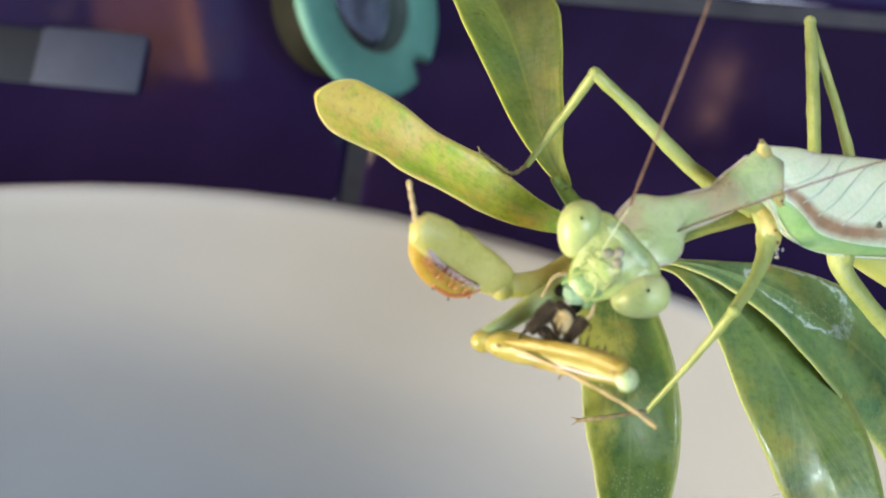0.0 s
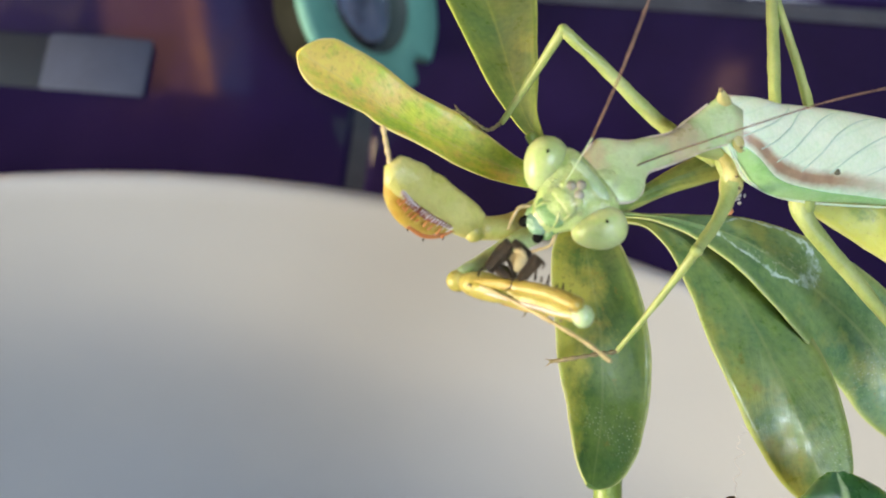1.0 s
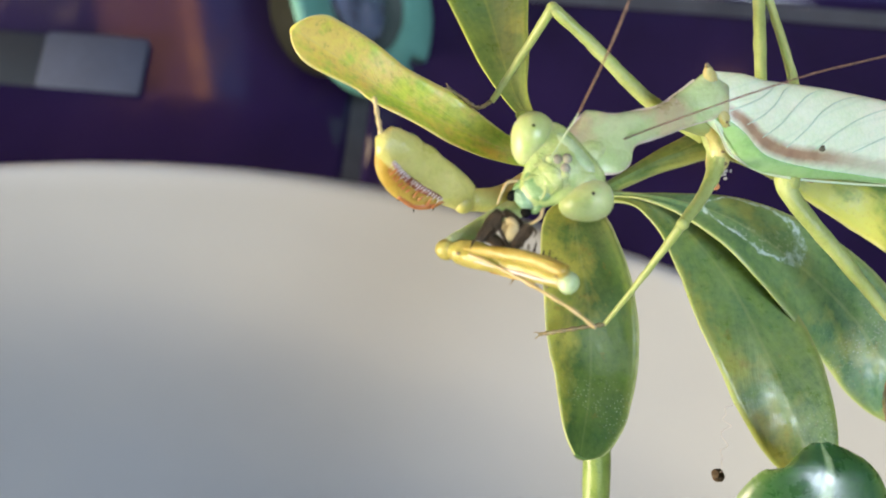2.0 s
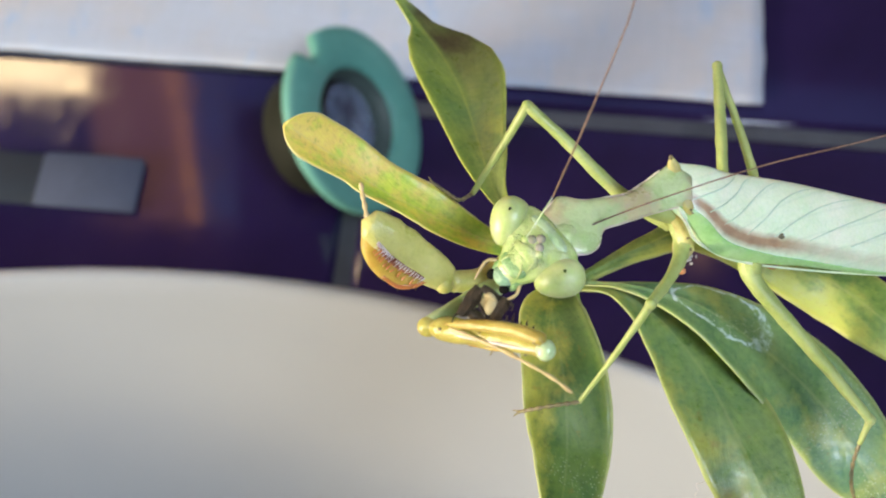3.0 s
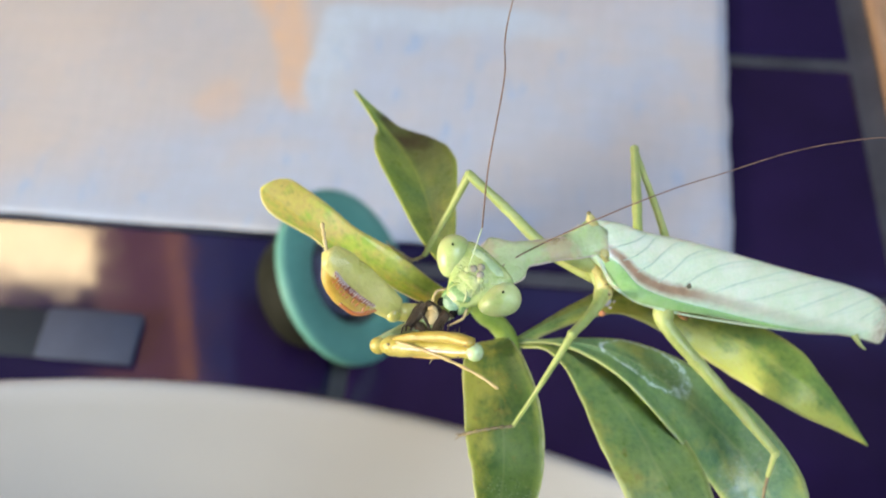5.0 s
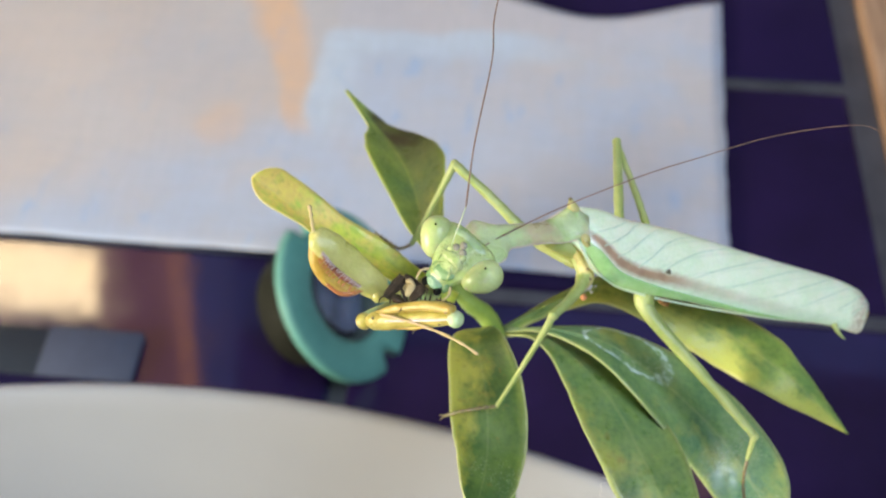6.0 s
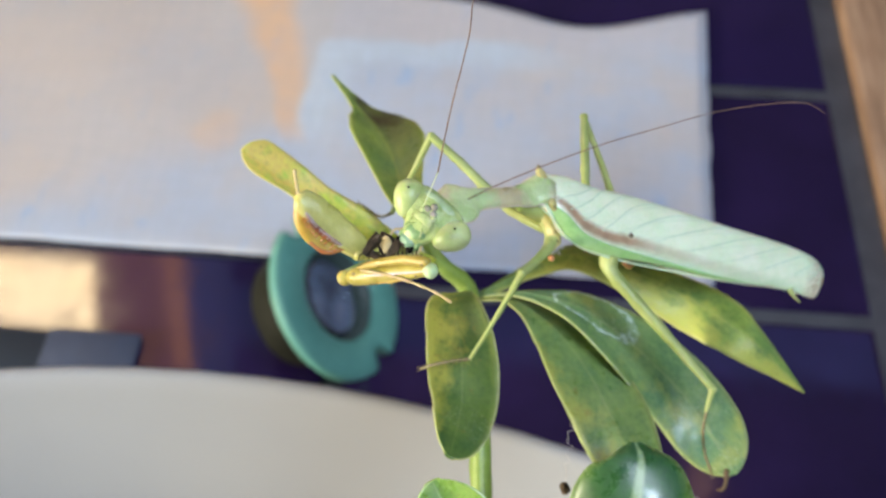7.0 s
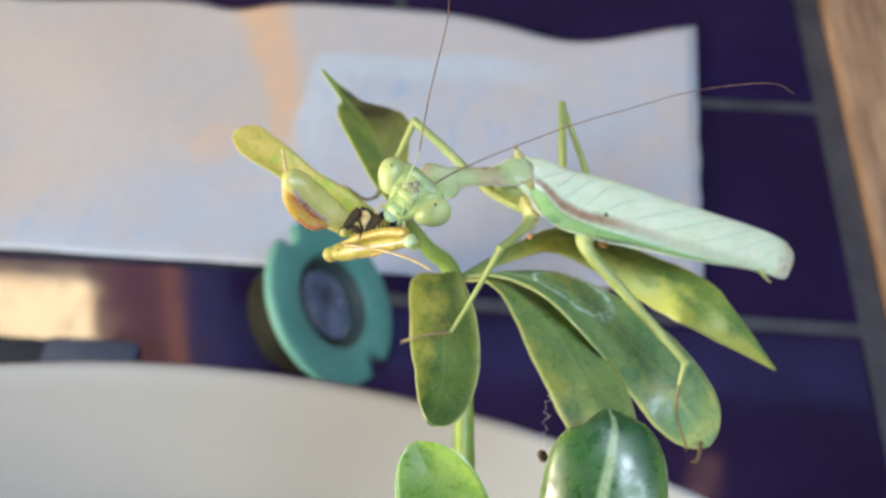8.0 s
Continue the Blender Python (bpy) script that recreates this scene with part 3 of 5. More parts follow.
# Emission here stands in for daylight on whatever the tiles mirror.
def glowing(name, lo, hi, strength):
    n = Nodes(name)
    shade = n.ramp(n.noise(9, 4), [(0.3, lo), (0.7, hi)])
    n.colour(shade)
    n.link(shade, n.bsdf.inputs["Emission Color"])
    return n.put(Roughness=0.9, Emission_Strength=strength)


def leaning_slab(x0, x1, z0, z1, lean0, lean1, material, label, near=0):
    """A flat unseen board behind the wall opening whose sides lean; x at the height of 776, lean in metres a metre."""
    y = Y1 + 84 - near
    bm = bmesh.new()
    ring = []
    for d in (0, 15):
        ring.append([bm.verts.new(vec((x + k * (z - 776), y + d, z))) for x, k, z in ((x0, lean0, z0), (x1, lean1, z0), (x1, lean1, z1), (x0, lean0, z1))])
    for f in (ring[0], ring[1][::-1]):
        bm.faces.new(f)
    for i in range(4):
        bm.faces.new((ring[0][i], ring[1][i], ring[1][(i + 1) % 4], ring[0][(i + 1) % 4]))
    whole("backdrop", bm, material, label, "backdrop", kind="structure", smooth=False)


def mirror_backdrop():
    """Unseen glowing boards the tiles mirror, sun and shade put into their colours."""
    leaning_slab(-960, -572, 788, 948, 0, -0.265, glowing("glow_yellow", (1.0, 0.70, 0.36), (1.0, 0.78, 0.46), 26.0), "unseen warm yellow board, sunlight put in as glow")
    leaning_slab(-960, -572, 250, 788, 0, -0.265, glowing("glow_dim_low", (0.10, 0.075, 0.05), (0.14, 0.10, 0.065), 1.0), "unseen dim board below the bright one, shade put into its glow")
    leaning_slab(-960, -572, 948, 1010, 0, -0.265, glowing("glow_dim_high", (0.10, 0.075, 0.06), (0.14, 0.10, 0.08), 1.0), "unseen dim board above the bright one, shade put into its glow")
    leaning_slab(-1500, -960, 250, 1010, 0, 0, glowing("glow_dim_left", (0.08, 0.06, 0.05), (0.11, 0.08, 0.06), 1.0), "unseen dim board left of the bright one, shade put into its glow")
    leaning_slab(-572, -492, 250, 1400, -0.265, -0.16, glowing("glow_brown", (0.34, 0.145, 0.06), (0.47, 0.21, 0.09), 3.0), "unseen brown glowing board mirrored in the tiles")
    leaning_slab(-492, -467, 250, 1400, -0.16, -0.16, glowing("glow_orange", (0.54, 0.215, 0.065), (0.66, 0.29, 0.10), 4.8), "unseen orange glowing strip mirrored in the tiles")
    leaning_slab(-467, -414, 250, 1400, -0.16, -0.16, glowing("glow_blue", (0.055, 0.085, 0.165), (0.08, 0.12, 0.225), 3.0), "unseen blue glowing board mirrored in the tiles")
    leaning_slab(-414, 760, 815, 945, -0.16, 0, glowing("glow_blue_band", (0.05, 0.08, 0.22), (0.08, 0.12, 0.32), 1.8), "unseen blue glowing band mirrored in the tiles")
    leaning_slab(-414, 760, 250, 815, -0.16, 0, glowing("glow_dark_low", (0.02, 0.015, 0.02), (0.03, 0.02, 0.03), 0.5), "unseen near-black board below the blue band")
    leaning_slab(-414, 760, 945, 1400, -0.16, 0, glowing("glow_dark_high", (0.03, 0.025, 0.03), (0.04, 0.03, 0.04), 0.5), "unseen near-black board above the blue band")
    leaning_slab(-1500, -572, 1010, 1400, 0, -0.265, glowing("glow_dim_top", (0.05, 0.07, 0.10), (0.07, 0.09, 0.14), 1.0), "unseen dim bluish board above the yellow one")

    leaning_slab(133, 168, 1080, 1295, 0.045, 0.045, glowing("glow_brown_strip", (0.80, 0.40, 0.22), (0.95, 0.50, 0.30), 1.3), "unseen narrow brown glowing strip mirrored in the tiles", 20)


mirror_backdrop()


# ---- the tiled table ----
def tiled_table():
    top = tagged(thing("tabletop", (0, 0, -6), "dark blue glazed tile tabletop with grey grout", "tabletop", kind="structure"))
    # the outer edge of the tiling is cut askew
    def outer(y):
        return 51.3 - 0.066 * y

    bed = box((-790, -600, -40), (57.0, 392, -1.6))
    for v in bed.verts:
        if v.co.x > 0:
            v.co.x = (outer(v.co.y / MM) + 10) * MM
    part("grout_bed", bed, GROUT, top, "grey cement grout")
    xs, ys = [50 - 169 * k for k in range(6)], [-8 + 100 * k for k in range(-5, 5)]
    shared = None
    for x in xs[:-1]:
        for y in ys[:-1]:
            middle = y + (50 if x > 0 else 61)
            if shared is None or x > 0 or y == ys[0]:
                bm = bmesh.new()
                bmesh.ops.create_cube(bm, size=1, matrix=Matrix.Diagonal((164.0 * MM, 95.0 * MM, 7 * MM, 1)))
                edges = [e for e in bm.edges if all(v.co.z > 0 for v in e.verts)]
                bmesh.ops.bevel(bm, geom=edges, offset=2.2 * MM, segments=3, affect="EDGES", profile=0.5)
                if x > 0:
                    for v in bm.verts:
                        if v.co.x > 0:
                            v.co.x += (outer(middle + v.co.y / MM) - 47.5) * MM
                shared = finish(bm, TILE)
                for face in shared.polygons:
                    face.use_smooth = face.area < 0.001
            t = new("tile", shared)
            t.parent = top
            dip = noise.noise(Vector((x * 0.031, y * 0.047, 2.0)))
            t.location = vec((x - 84.5, middle, -3.6 + 6 + 0.15 * dip))
            t.rotation_euler = (0.0012 * dip, 0.0012 * noise.noise(Vector((x * 0.02, y * 0.03, 9))), 0)
    return top


tiled_table()
edge = whole("table_edge", box((60.8, -620, -60), (118, 420, 3.0), 2.5, 3), WOOD, "worn brown wooden edging board of the tiled table", "edging", kind="structure", base=(60.8, 0, -60))
edge.rotation_euler.z = 0.063
whole("table_base", box((-780, -590, FLOOR), (50, 380, -40.5)), WALL, "dark table base under the tiles", "table base", kind="structure", base=(-365, -105, FLOOR))


def paper_sheet():
    """A sheet of absorbent paper with a wavy far edge, slightly buckled."""
    bm = bmesh.new()
    nx, ny = 90, 40
    grid = {}
    for i in range(nx + 1):
        for j in range(ny + 1):
            x = 1.0 - 420 * i / nx
            far = 134 - 14.5 * math.exp(-((x + 46) / 36) ** 2) - 5.5 * math.exp(-((x + 186) / 14) ** 2) - 4 * math.exp(-((x + 270) / 40) ** 2)
            y = 0.5 + (far - 0.5) * j / ny + 0.5 * noise.noise(Vector((x * 0.05, 0, j)))
            x += 0.7 * noise.noise(Vector((0, j * 0.3, i * 0.02)))
            z = 1.15 + 0.9 * noise.noise(Vector((x * 0.018, y * 0.018, 4))) + 0.35
            z = max(z, 0.55)
            grid[i, j] = [bm.verts.new(vec((x, y, z + d))) for d in (0.18, -0.18)]
    for i in range(nx):
        for j in range(ny):
            for s in (0, 1):
                q = [grid[k][s] for k in ((i, j), (i + 1, j), (i + 1, j + 1), (i, j + 1))]
                bm.faces.new(q if s else q[::-1])
    ring = [(i, 0) for i in range(nx + 1)] + [(nx, j) for j in range(1, ny + 1)] + [(i, ny) for i in range(nx - 1, -1, -1)] + [(0, j) for j in range(ny - 1, 0, -1)]
    for a, b in zip(ring, ring[1:] + ring[:1]):
        bm.faces.new((grid[a][0], grid[a][1], grid[b][1], grid[b][0]))
    return whole("paper_sheet", bm, PAPER, "off-white absorbent paper with blue and orange stains", "paper")


paper_sheet()


def folded_card():
    ob = thing("folded_card", (-225, -43, 0.1), "small pale blue folded card on the dark tiles", "card")
    part("lower_leaf", box((-268, -52, 0.1), (-184, -35, 1.0), 0.3), CARD_DARK, ob, "dark slate blue underside")
    part("upper_leaf", box((-214, -52.4, 1.1), (-183, -35.2, 2.2), 0.3), CARD, ob)
    part("fold", rod([(-213, -35.2, 1.1), (-198, -35.0, 1.2), (-184, -35.2, 1.1)], [0.9, 0.9, 0.9], seg=10), CARD, ob)


folded_card()

# ---- the bowl ----
BOWL_PROFILE = ((0, 14), (86, 16), (146, 26), (184, 50), (208, 85), (220, 118), (225.4, 137), (226.6, 140), (227.8, 141), (229, 140.6), (229.8, 139), (229.6, 134),
                (225, 110), (214, 75), (191, 38), (156, 14), (116, 4), (96, 0.2), (0, 0.2))
whole("bowl", lathe([(r * 1.04, z * 1.031) for r, z in BOWL_PROFILE], (-114, -365), 128), BOWL, "large white glazed bowl holding the plant", "bowl", base=(-114, -365, 0.2))


# ---- the teal ring ----
def teal_ring():
    n = Vector((0.71, -0.02, 0.55)).normalized()
    side = Vector((0, 0, 1)).cross(n).normalized()
    up = n.cross(side)
    c = Vector((-118.2, -27.4, 22.4))
    ob = thing("plastic_ring_cap", (-126, -26, 0), "teal notched plastic ring cap with a dark glass lens", "ring cap")

    def turned(profile, notches=()):
        bm = bmesh.new()
        seg, rings = 72, []
        for r, h in profile:
            ring = []
            for k in range(seg):
                a = 2 * math.pi * k / seg
                cut = 0.0
                for b in notches:
                    gap = abs((a - b + math.pi) % (2 * math.pi) - math.pi)
                    cut = max(cut, 5.0 * max(0.0, min(1.0, (0.15 - gap) / 0.05)))
                rr = r - cut if r > 21 else r
                ring.append(bm.verts.new(vec(c + side * rr * math.cos(a) + up * rr * math.sin(a) + n * h)))
            rings.append(ring)
        for a, b in zip(rings, rings[1:] + rings[:1]):
            for k in range(seg):
                bm.faces.new((a[k], a[(k + 1) % seg], b[(k + 1) % seg], b[k]))
        return bm

    part("flange", turned([(15.0, 1.2), (16.0, 2.2), (25.8, 2.2), (27.2, 1.2), (27.2, -1.0), (26.2, -2.0), (16, -2.2), (15.0, -1.2)], (1.15, 4.29)), TEAL, ob)
    part("collar", turned([(17.5, -2.2), (18, -3), (18, -19), (16.5, -20.5), (13.2, -20.5), (14, -3), (14.8, -2.2)]), BLACK, ob, "blackish olive collar")
    part("tube", turned([(14.95, 0.8), (14.0, -6), (13.2, -10), (12.6, -10), (13.4, -6), (14.3, 0.8)]), TUBE, ob, "grey-green inner tube")
    bm = ball(bmesh.new(), c - n * 5.5, (13.5, 13.5, 4.0), (side, up, n), 32, 16)
    part("lens", bm, GLASS, ob, "dark convex glass lens")
    part("backing", ball(bmesh.new(), c - n * 11.0, (13.4, 13.4, 1.2), (side, up, n), 32, 12), LENS_GLINT, ob)


teal_ring()


# ---- the plant ----
def plant():
    p = thing("shrub_shoot", (-58, -330, 22), "leafy green shrub shoot leaning out of the white bowl", "plant")
    part("stem", rod([(-58, -330, 16), (-57, -285, 110), (-57, -225, 172), (-58.2, -185, 196), (-59.6, -168, 204), (-61.8, -153.2, 212.8), (-65.5, -151.2, 217.6), (-69.0, -149.0, 222.2)],
                     [2.2, 2.0, 1.6, 1.35, 1.25, 1.15, 0.95, 0.45], seg=14, n=8, rough=0.15), STEM, p)
    # the yellow leaf beside the raised foreleg
    part("leaf", blade([(-66.4, -151.7, 218.4), (-72.0, -151.65, 221.6), (-79.3, -150.45, 225.9), (-82.9, -148.95, 228.0), (-87.5, -148.05, 232.65)],
                       [(1.96, 3.46, 3.04), (-1.39, 4.77, -0.54), (0.51, 4.61, 1.86)], 4.98, [0.25, 0.38, 0.52, 0.73, 0.98, 1.03, 1.01, 1.01, 1.0, 0.93, 0.89], round_tip=0.9, cup=0.25, fold=0.25, wave=0.12, seed=1), LEAF_YELLOW, p, "yellowing leaf with a rounded end")
    # the twisted leaf behind the head
    part("leaf", blade([(-67.9, -149.65, 221.75), (-70.0, -145.7, 220.35), (-74.3, -133.45, 216.8), (-79.35, -124.7, 214.05), (-83.85, -119.9, 215.55)],
                       [(4.77, 1.44, 0.4), (4.93, 0.61, -0.54), (4.34, 1.25, -2.15)], 8.78, [0.09, 0.27, 0.52, 0.67, 0.86, 1.02, 1.03, 0.8, 0.33, 0.14, 0.05], cup=0.12, fold=0.35, wave=0.25, seed=2), LEAF_SCORCHED, p, "olive leaf with a withered brown half")
    # the short leaf that the middle foot stands on
    part("leaf", blade([(-62.4, -152.4, 214.0), (-63.35, -157.75, 219.25), (-61.9, -164.6, 220.4), (-61.25, -171.3, 220.0), (-61.8, -178.15, 222.15)],
                       [(4.97, 0.27, 0.52), (4.95, 0.45, -0.4), (3.9, -0.3, -3.0)], 7.41, [0.1, 0.3, 0.57, 0.81, 0.95, 1.03, 1.05, 1.03, 0.92, 0.86, 0.9], round_tip=0.83, cup=-0.28, wave=0.12, seed=3), LEAF_FOOT, p, "olive leaf with yellow margin and pale specks")
    # the two long leaves side by side, and the one below the wings
    part("leaf", blade([(-61.45, -152.15, 212.95), (-54.15, -153.6, 216.0), (-47.45, -155.85, 215.65), (-37.2, -160.6, 208.95), (-30.35, -169.2, 206.05)],
                       [(3.53, 3.52, 0.33), (2.88, 3.72, -1.69), (3.06, 3.1, 2.46)], 9.69, [0.09, 0.07, 0.21, 0.49, 0.73, 0.91, 1.0, 1.02, 0.95, 0.86, 0.81], round_tip=0.84, cup=-0.12, fold=0.12, wave=0.25, seed=4, notch=-0.3), LEAF_RESIDUE, p, "broad green leaf with whitish residue")
    part("leaf", blade([(-60.9, -152.55, 213.05), (-56.5, -153.3, 214.0), (-50.5, -158.35, 213.6), (-45.8, -165.8, 213.3), (-40.0, -177.4, 211.1)],
                       [(3.84, 2.78, -1.58), (4.28, 1.96, -1.68), (4.28, 2.11, 1.5)], 9.6, [0.12, 0.22, 0.4, 0.72, 0.9, 1.0, 1.0, 0.95, 0.8, 0.68, 0.45], round_tip=0.8, cup=-0.15, fold=0.15, wave=0.25, seed=5), LEAF_GREEN, p, "narrow green leaf hanging beside the broad one")
    part("leaf", blade([(-61.2, -151.95, 212.65), (-54.65, -148.1, 213.95), (-48.5, -146.1, 214.1), (-36.45, -148.35, 210.2), (-29.0, -153.9, 210.15), (-21.35, -156.25, 203.15)],
                       [(0.79, 4.94, 0.14), (1.29, 4.83, 0.02), (2.68, 3.77, 1.89)], 6.99, [0.17, 0.26, 0.42, 0.63, 0.77, 0.95, 1.05, 0.97, 0.7, 0.34, 0.03], cup=0.1, fold=0.2, wave=0.25, seed=6), LEAF_POINTED, p, "yellow-green pointed leaf under the wings")
    # lower leaves
    part("leaf", blade([(-48.0, -198.9, 206.1), (-45.1, -191.05, 214.7), (-43.4, -183.8, 220.4), (-42.6, -177.9, 223.1), (-43.2, -175.1, 222.8)],
                       [(4.97, 0.45, -0.2), (4.6, -0.7, 0.9), (4.8, 0.4, -0.9)], 13.4, [0.2, 0.4, 0.68, 0.88, 1.0, 1.0, 1.0, 0.98, 0.92, 0.86, 0.74], round_tip=0.78, cup=-0.3, fold=0.05, wave=0.2, seed=7, notch=0.15, thick=0.22), LEAF_DEEP, p, "glossy deep green leaf with a pale midrib and painted shine along it")
    part("leaf", blade([(-57.4, -195, 200), (-58.15, -191.7, 215.05), (-59.75, -187.5, 223.6), (-62.6, -183.6, 228.05)],
                       [(4.97, 0.52, 0.08), (4.7, 1.5, -0.78), (4.72, 1.65, 0.0)], 9.1, [0.2, 0.5, 0.8, 0.95, 1.0, 1.02, 1.04, 1.06, 1.08], round_tip=0.72, cup=0.2, fold=0.2, wave=0.4, seed=8), LEAF_FRESH, p, "fresh light green young leaf")
    part("petiole", rod([(-57.5, -196, 190), (-54.5, -200.5, 196), (-51.0, -201.5, 202), (-48.0, -198.6, 206.4)], [0.9, 0.75, 0.65, 0.55], seg=10), STEM, p)
    part("petiole", rod([(-58.2, -188, 195), (-57.8, -194, 198), (-57.5, -195, 201)], [0.9, 0.7, 0.6], seg=10), STEM, p)
    # withered tip of the broad leaf
    part("withered_tip", rod([(-31.4, -168.9, 206.0), (-31.3, -170.0, 205.2), (-31.7, -170.7, 204.6), (-32.2, -170.5, 204.0)], [0.4, 0.26, 0.2, 0.1], seg=8, rough=0.4), BROWN_LEAF, p, "curled brown withered leaf tip")
    return p


plant()


# ---- the mantis ----
UPV = (-0.10, -0.32, 0.94)
WING_LINE = [(-54.85, -150.3, 231.95), (-52.05, -150.8, 230.65), (-48.95, -151.05, 227.9), (-43.05, -149.7, 224.6), (-33.6, -147.75, 219.05), (-24.7, -144.85, 212.85), (-20.9, -144.4, 210.3), (-20.35, -144.35, 209.85)]
WING_SIZE = [(1.74, 0.7), (2.77, 1.18), (3.73, 1.59), (3.66, 1.69), (3.33, 1.46), (2.83, 1.33), (2.55, 0.94), (1.28, 0.5)]
WING_UP = (0.55, -0.25, 0.77)


def on_wing(u, deg, off=0.0):
    """A place on the folded wing: u from shoulder to tip, degrees from the lower edge over the back."""
    line, size = curve(WING_LINE, 20), curve(WING_SIZE, 20)
    i = min(len(line) - 2, max(1, round(u * (len(line) - 1))))
    t = line[i + 1] - line[i - 1]
    t /= np.linalg.norm(t)
    side = np.cross(t, WING_UP)
    side /= np.linalg.norm(side)
    top = np.cross(side, t)
    w = radians(deg)
    return tuple(line[i] + side * math.cos(w) * (size[i][0] + off) + top * math.sin(w) * (size[i][1] + off))


def spines(parent, material, line, way, length, radius, count, label="", spread=0.2):
    """A row of short thorns, each a part of its own."""
    pts = curve(line, 12)
    way = np.array(way, float)
    for k in range(count):
        p = pts[round(k * (len(pts) - 1) / max(1, count - 1))]
        d = way / np.linalg.norm(way) + np.array([random.uniform(-spread, spread) for _ in range(3)])
        ln = length * (0.7 + 0.6 * (k % 2))
        part("spine", rod([p - d * 0.1, p + d * ln * 0.5, p + d * ln], [radius, radius * 0.7, radius * 0.15], seg=6, n=2), material, parent, label)


def beads(line, radius, count):
    """A jointed foot: a thin rod with swellings."""
    pts = curve(line, count * 2)
    step = max(1, len(pts) // (count * 4))
    use = pts[::step]
    return rod(use, [radius * (1.18 if (i // 2) % 2 else 0.88) for i in range(len(use))], seg=8, n=2)


def mantis():
    m = thing("praying_mantis", (-50, -152, 213), "pale green praying mantis clinging to leaves and eating", "mantis")
    # head: across from eye to eye, down to the mouth, and out of the face
    L, R = np.array((-67.5, -158.2, 239.2)), np.array((-62.95, -162.4, 238.3))
    ax = (R - L) / np.linalg.norm(R - L)
    out = np.array((-0.28, -0.46, 0.82))
    out = out - ax * (out @ ax)
    out /= np.linalg.norm(out)
    down = np.cross(ax, out)
    mid = (L + R) / 2 - out * 1.65 + down * 0.25

    def hp(a, b, c):
        return tuple(mid + ax * a + down * b + out * c)

    neck = hp(0.6, -1.9, -1.4)
    # the capsule: a flat three-cornered shield, widest between the eyes and tapering to the mouth; height, half-width, front, back
    outline = ((-2.2, 1.3, 0.1, 0.45), (-2.05, 2.3, 0.5, 0.9), (-1.6, 2.95, 0.9, 1.25), (-0.8, 3.05, 1.2, 1.45), (0.2, 2.75, 1.36, 1.5), (1.0, 2.35, 1.34, 1.4), (1.8, 1.85, 1.2, 1.2), (2.5, 1.45, 1.0, 1.0), (3.1, 1.15, 0.8, 0.8), (3.4, 0.8, 0.55, 0.6))
    bm, rings, seg = bmesh.new(), [], 44
    for b, wide, front, back in curve(outline, 4):
        ring = []
        for k in range(seg):
            x, z = math.cos(2 * math.pi * k / seg), math.sin(2 * math.pi * k / seg)
            a = wide * math.copysign(abs(x) ** 0.8, x)
            c = front * abs(z) ** 0.7 if z > 0 else -back * abs(z) ** 0.85
            # a raised middle field and shallow furrows beside it
            c += (0.12 * math.exp(-(a / 0.8) ** 2) - 0.08 * math.exp(-((abs(a) - 1.35) / 0.4) ** 2)) * max(0.0, z)
            c += 0.07 * noise.noise(Vector((a * 1.9, b * 1.9, 3.0))) + 0.04 * noise.noise(Vector((a * 4.5, b * 4.5, 8.0)))
            ring.append(bm.verts.new(vec(hp(a, b, c))))
        rings.append(ring)
    for r1, r2 in zip(rings, rings[1:]):
        for k in range(seg):
            bm.faces.new((r1[k], r1[(k + 1) % seg], r2[(k + 1) % seg], r2[k]))
    bm.faces.new(rings[0])
    bm.faces.new(rings[-1])
    head = part("head", bm, FACE, m, "triangular pale green head", pivot=neck)
    for s in (-1, 1):
        bm = bmesh.new()
        bmesh.ops.create_uvsphere(bm, u_segments=36, v_segments=28, radius=1)
        lean = radians(27)
        for v in bm.verts:
            # y runs down the side of the head towards the mouth, and the eye narrows that way
            x, y, z = v.co
            fat = 1 - 0.2 * y
            a, b = s * 1.5 * x * fat, 2.0 * y
            v.co = vec(hp(s * 3.0 + a * math.cos(lean) - s * b * math.sin(lean), 0.22 + b * math.cos(lean) + s * a * math.sin(lean), 0.15 + 1.5 * z * fat))
        eye = part("compound_eye", bm, EYE, head, "smooth pale yellow-green compound eye")
        part("pupil", ball(bmesh.new(), hp(s * 3.2 - 0.1, -0.62, 1.66), (0.12, 0.12, 0.10), (ax, down, out), 10, 8), PUPIL, eye, "tiny black false pupil")
    part("vertex", ball(bmesh.new(), hp(0, -1.35, 0.45), (2.4, 0.7, 0.66), (ax, down, out), 24, 16), VERTEX, head, "pale blue-green smooth crown")
    # the plate below the simple eyes, five-cornered, and the folds round it
    part("face_shield", rod([hp(-1.25, 1.0, 1.12), hp(-0.7, 0.72, 1.4), hp(0, 0.6, 1.5), hp(0.7, 0.72, 1.4), hp(1.25, 1.0, 1.12)], [(0.25, 0.1), (0.45, 0.14), (0.55, 0.16), (0.45, 0.14), (0.25, 0.1)], seg=14, up=tuple(out), rough=0.3), FACE, head)
    for s in (-1, 1):
        part("face_ridge", rod([hp(1.15 * s, 0.1, 1.2), hp(1.05 * s, 0.9, 1.28), hp(1.1 * s, 1.7, 1.12)], [0.08, 0.12, 0.08], seg=8, rough=0.3), FACE, head)
        part("antenna_socket", ball(bmesh.new(), hp(0.75 * s, 0.05, 1.36), (0.34, 0.34, 0.22), (ax, down, out), 14, 10), FACE, head)
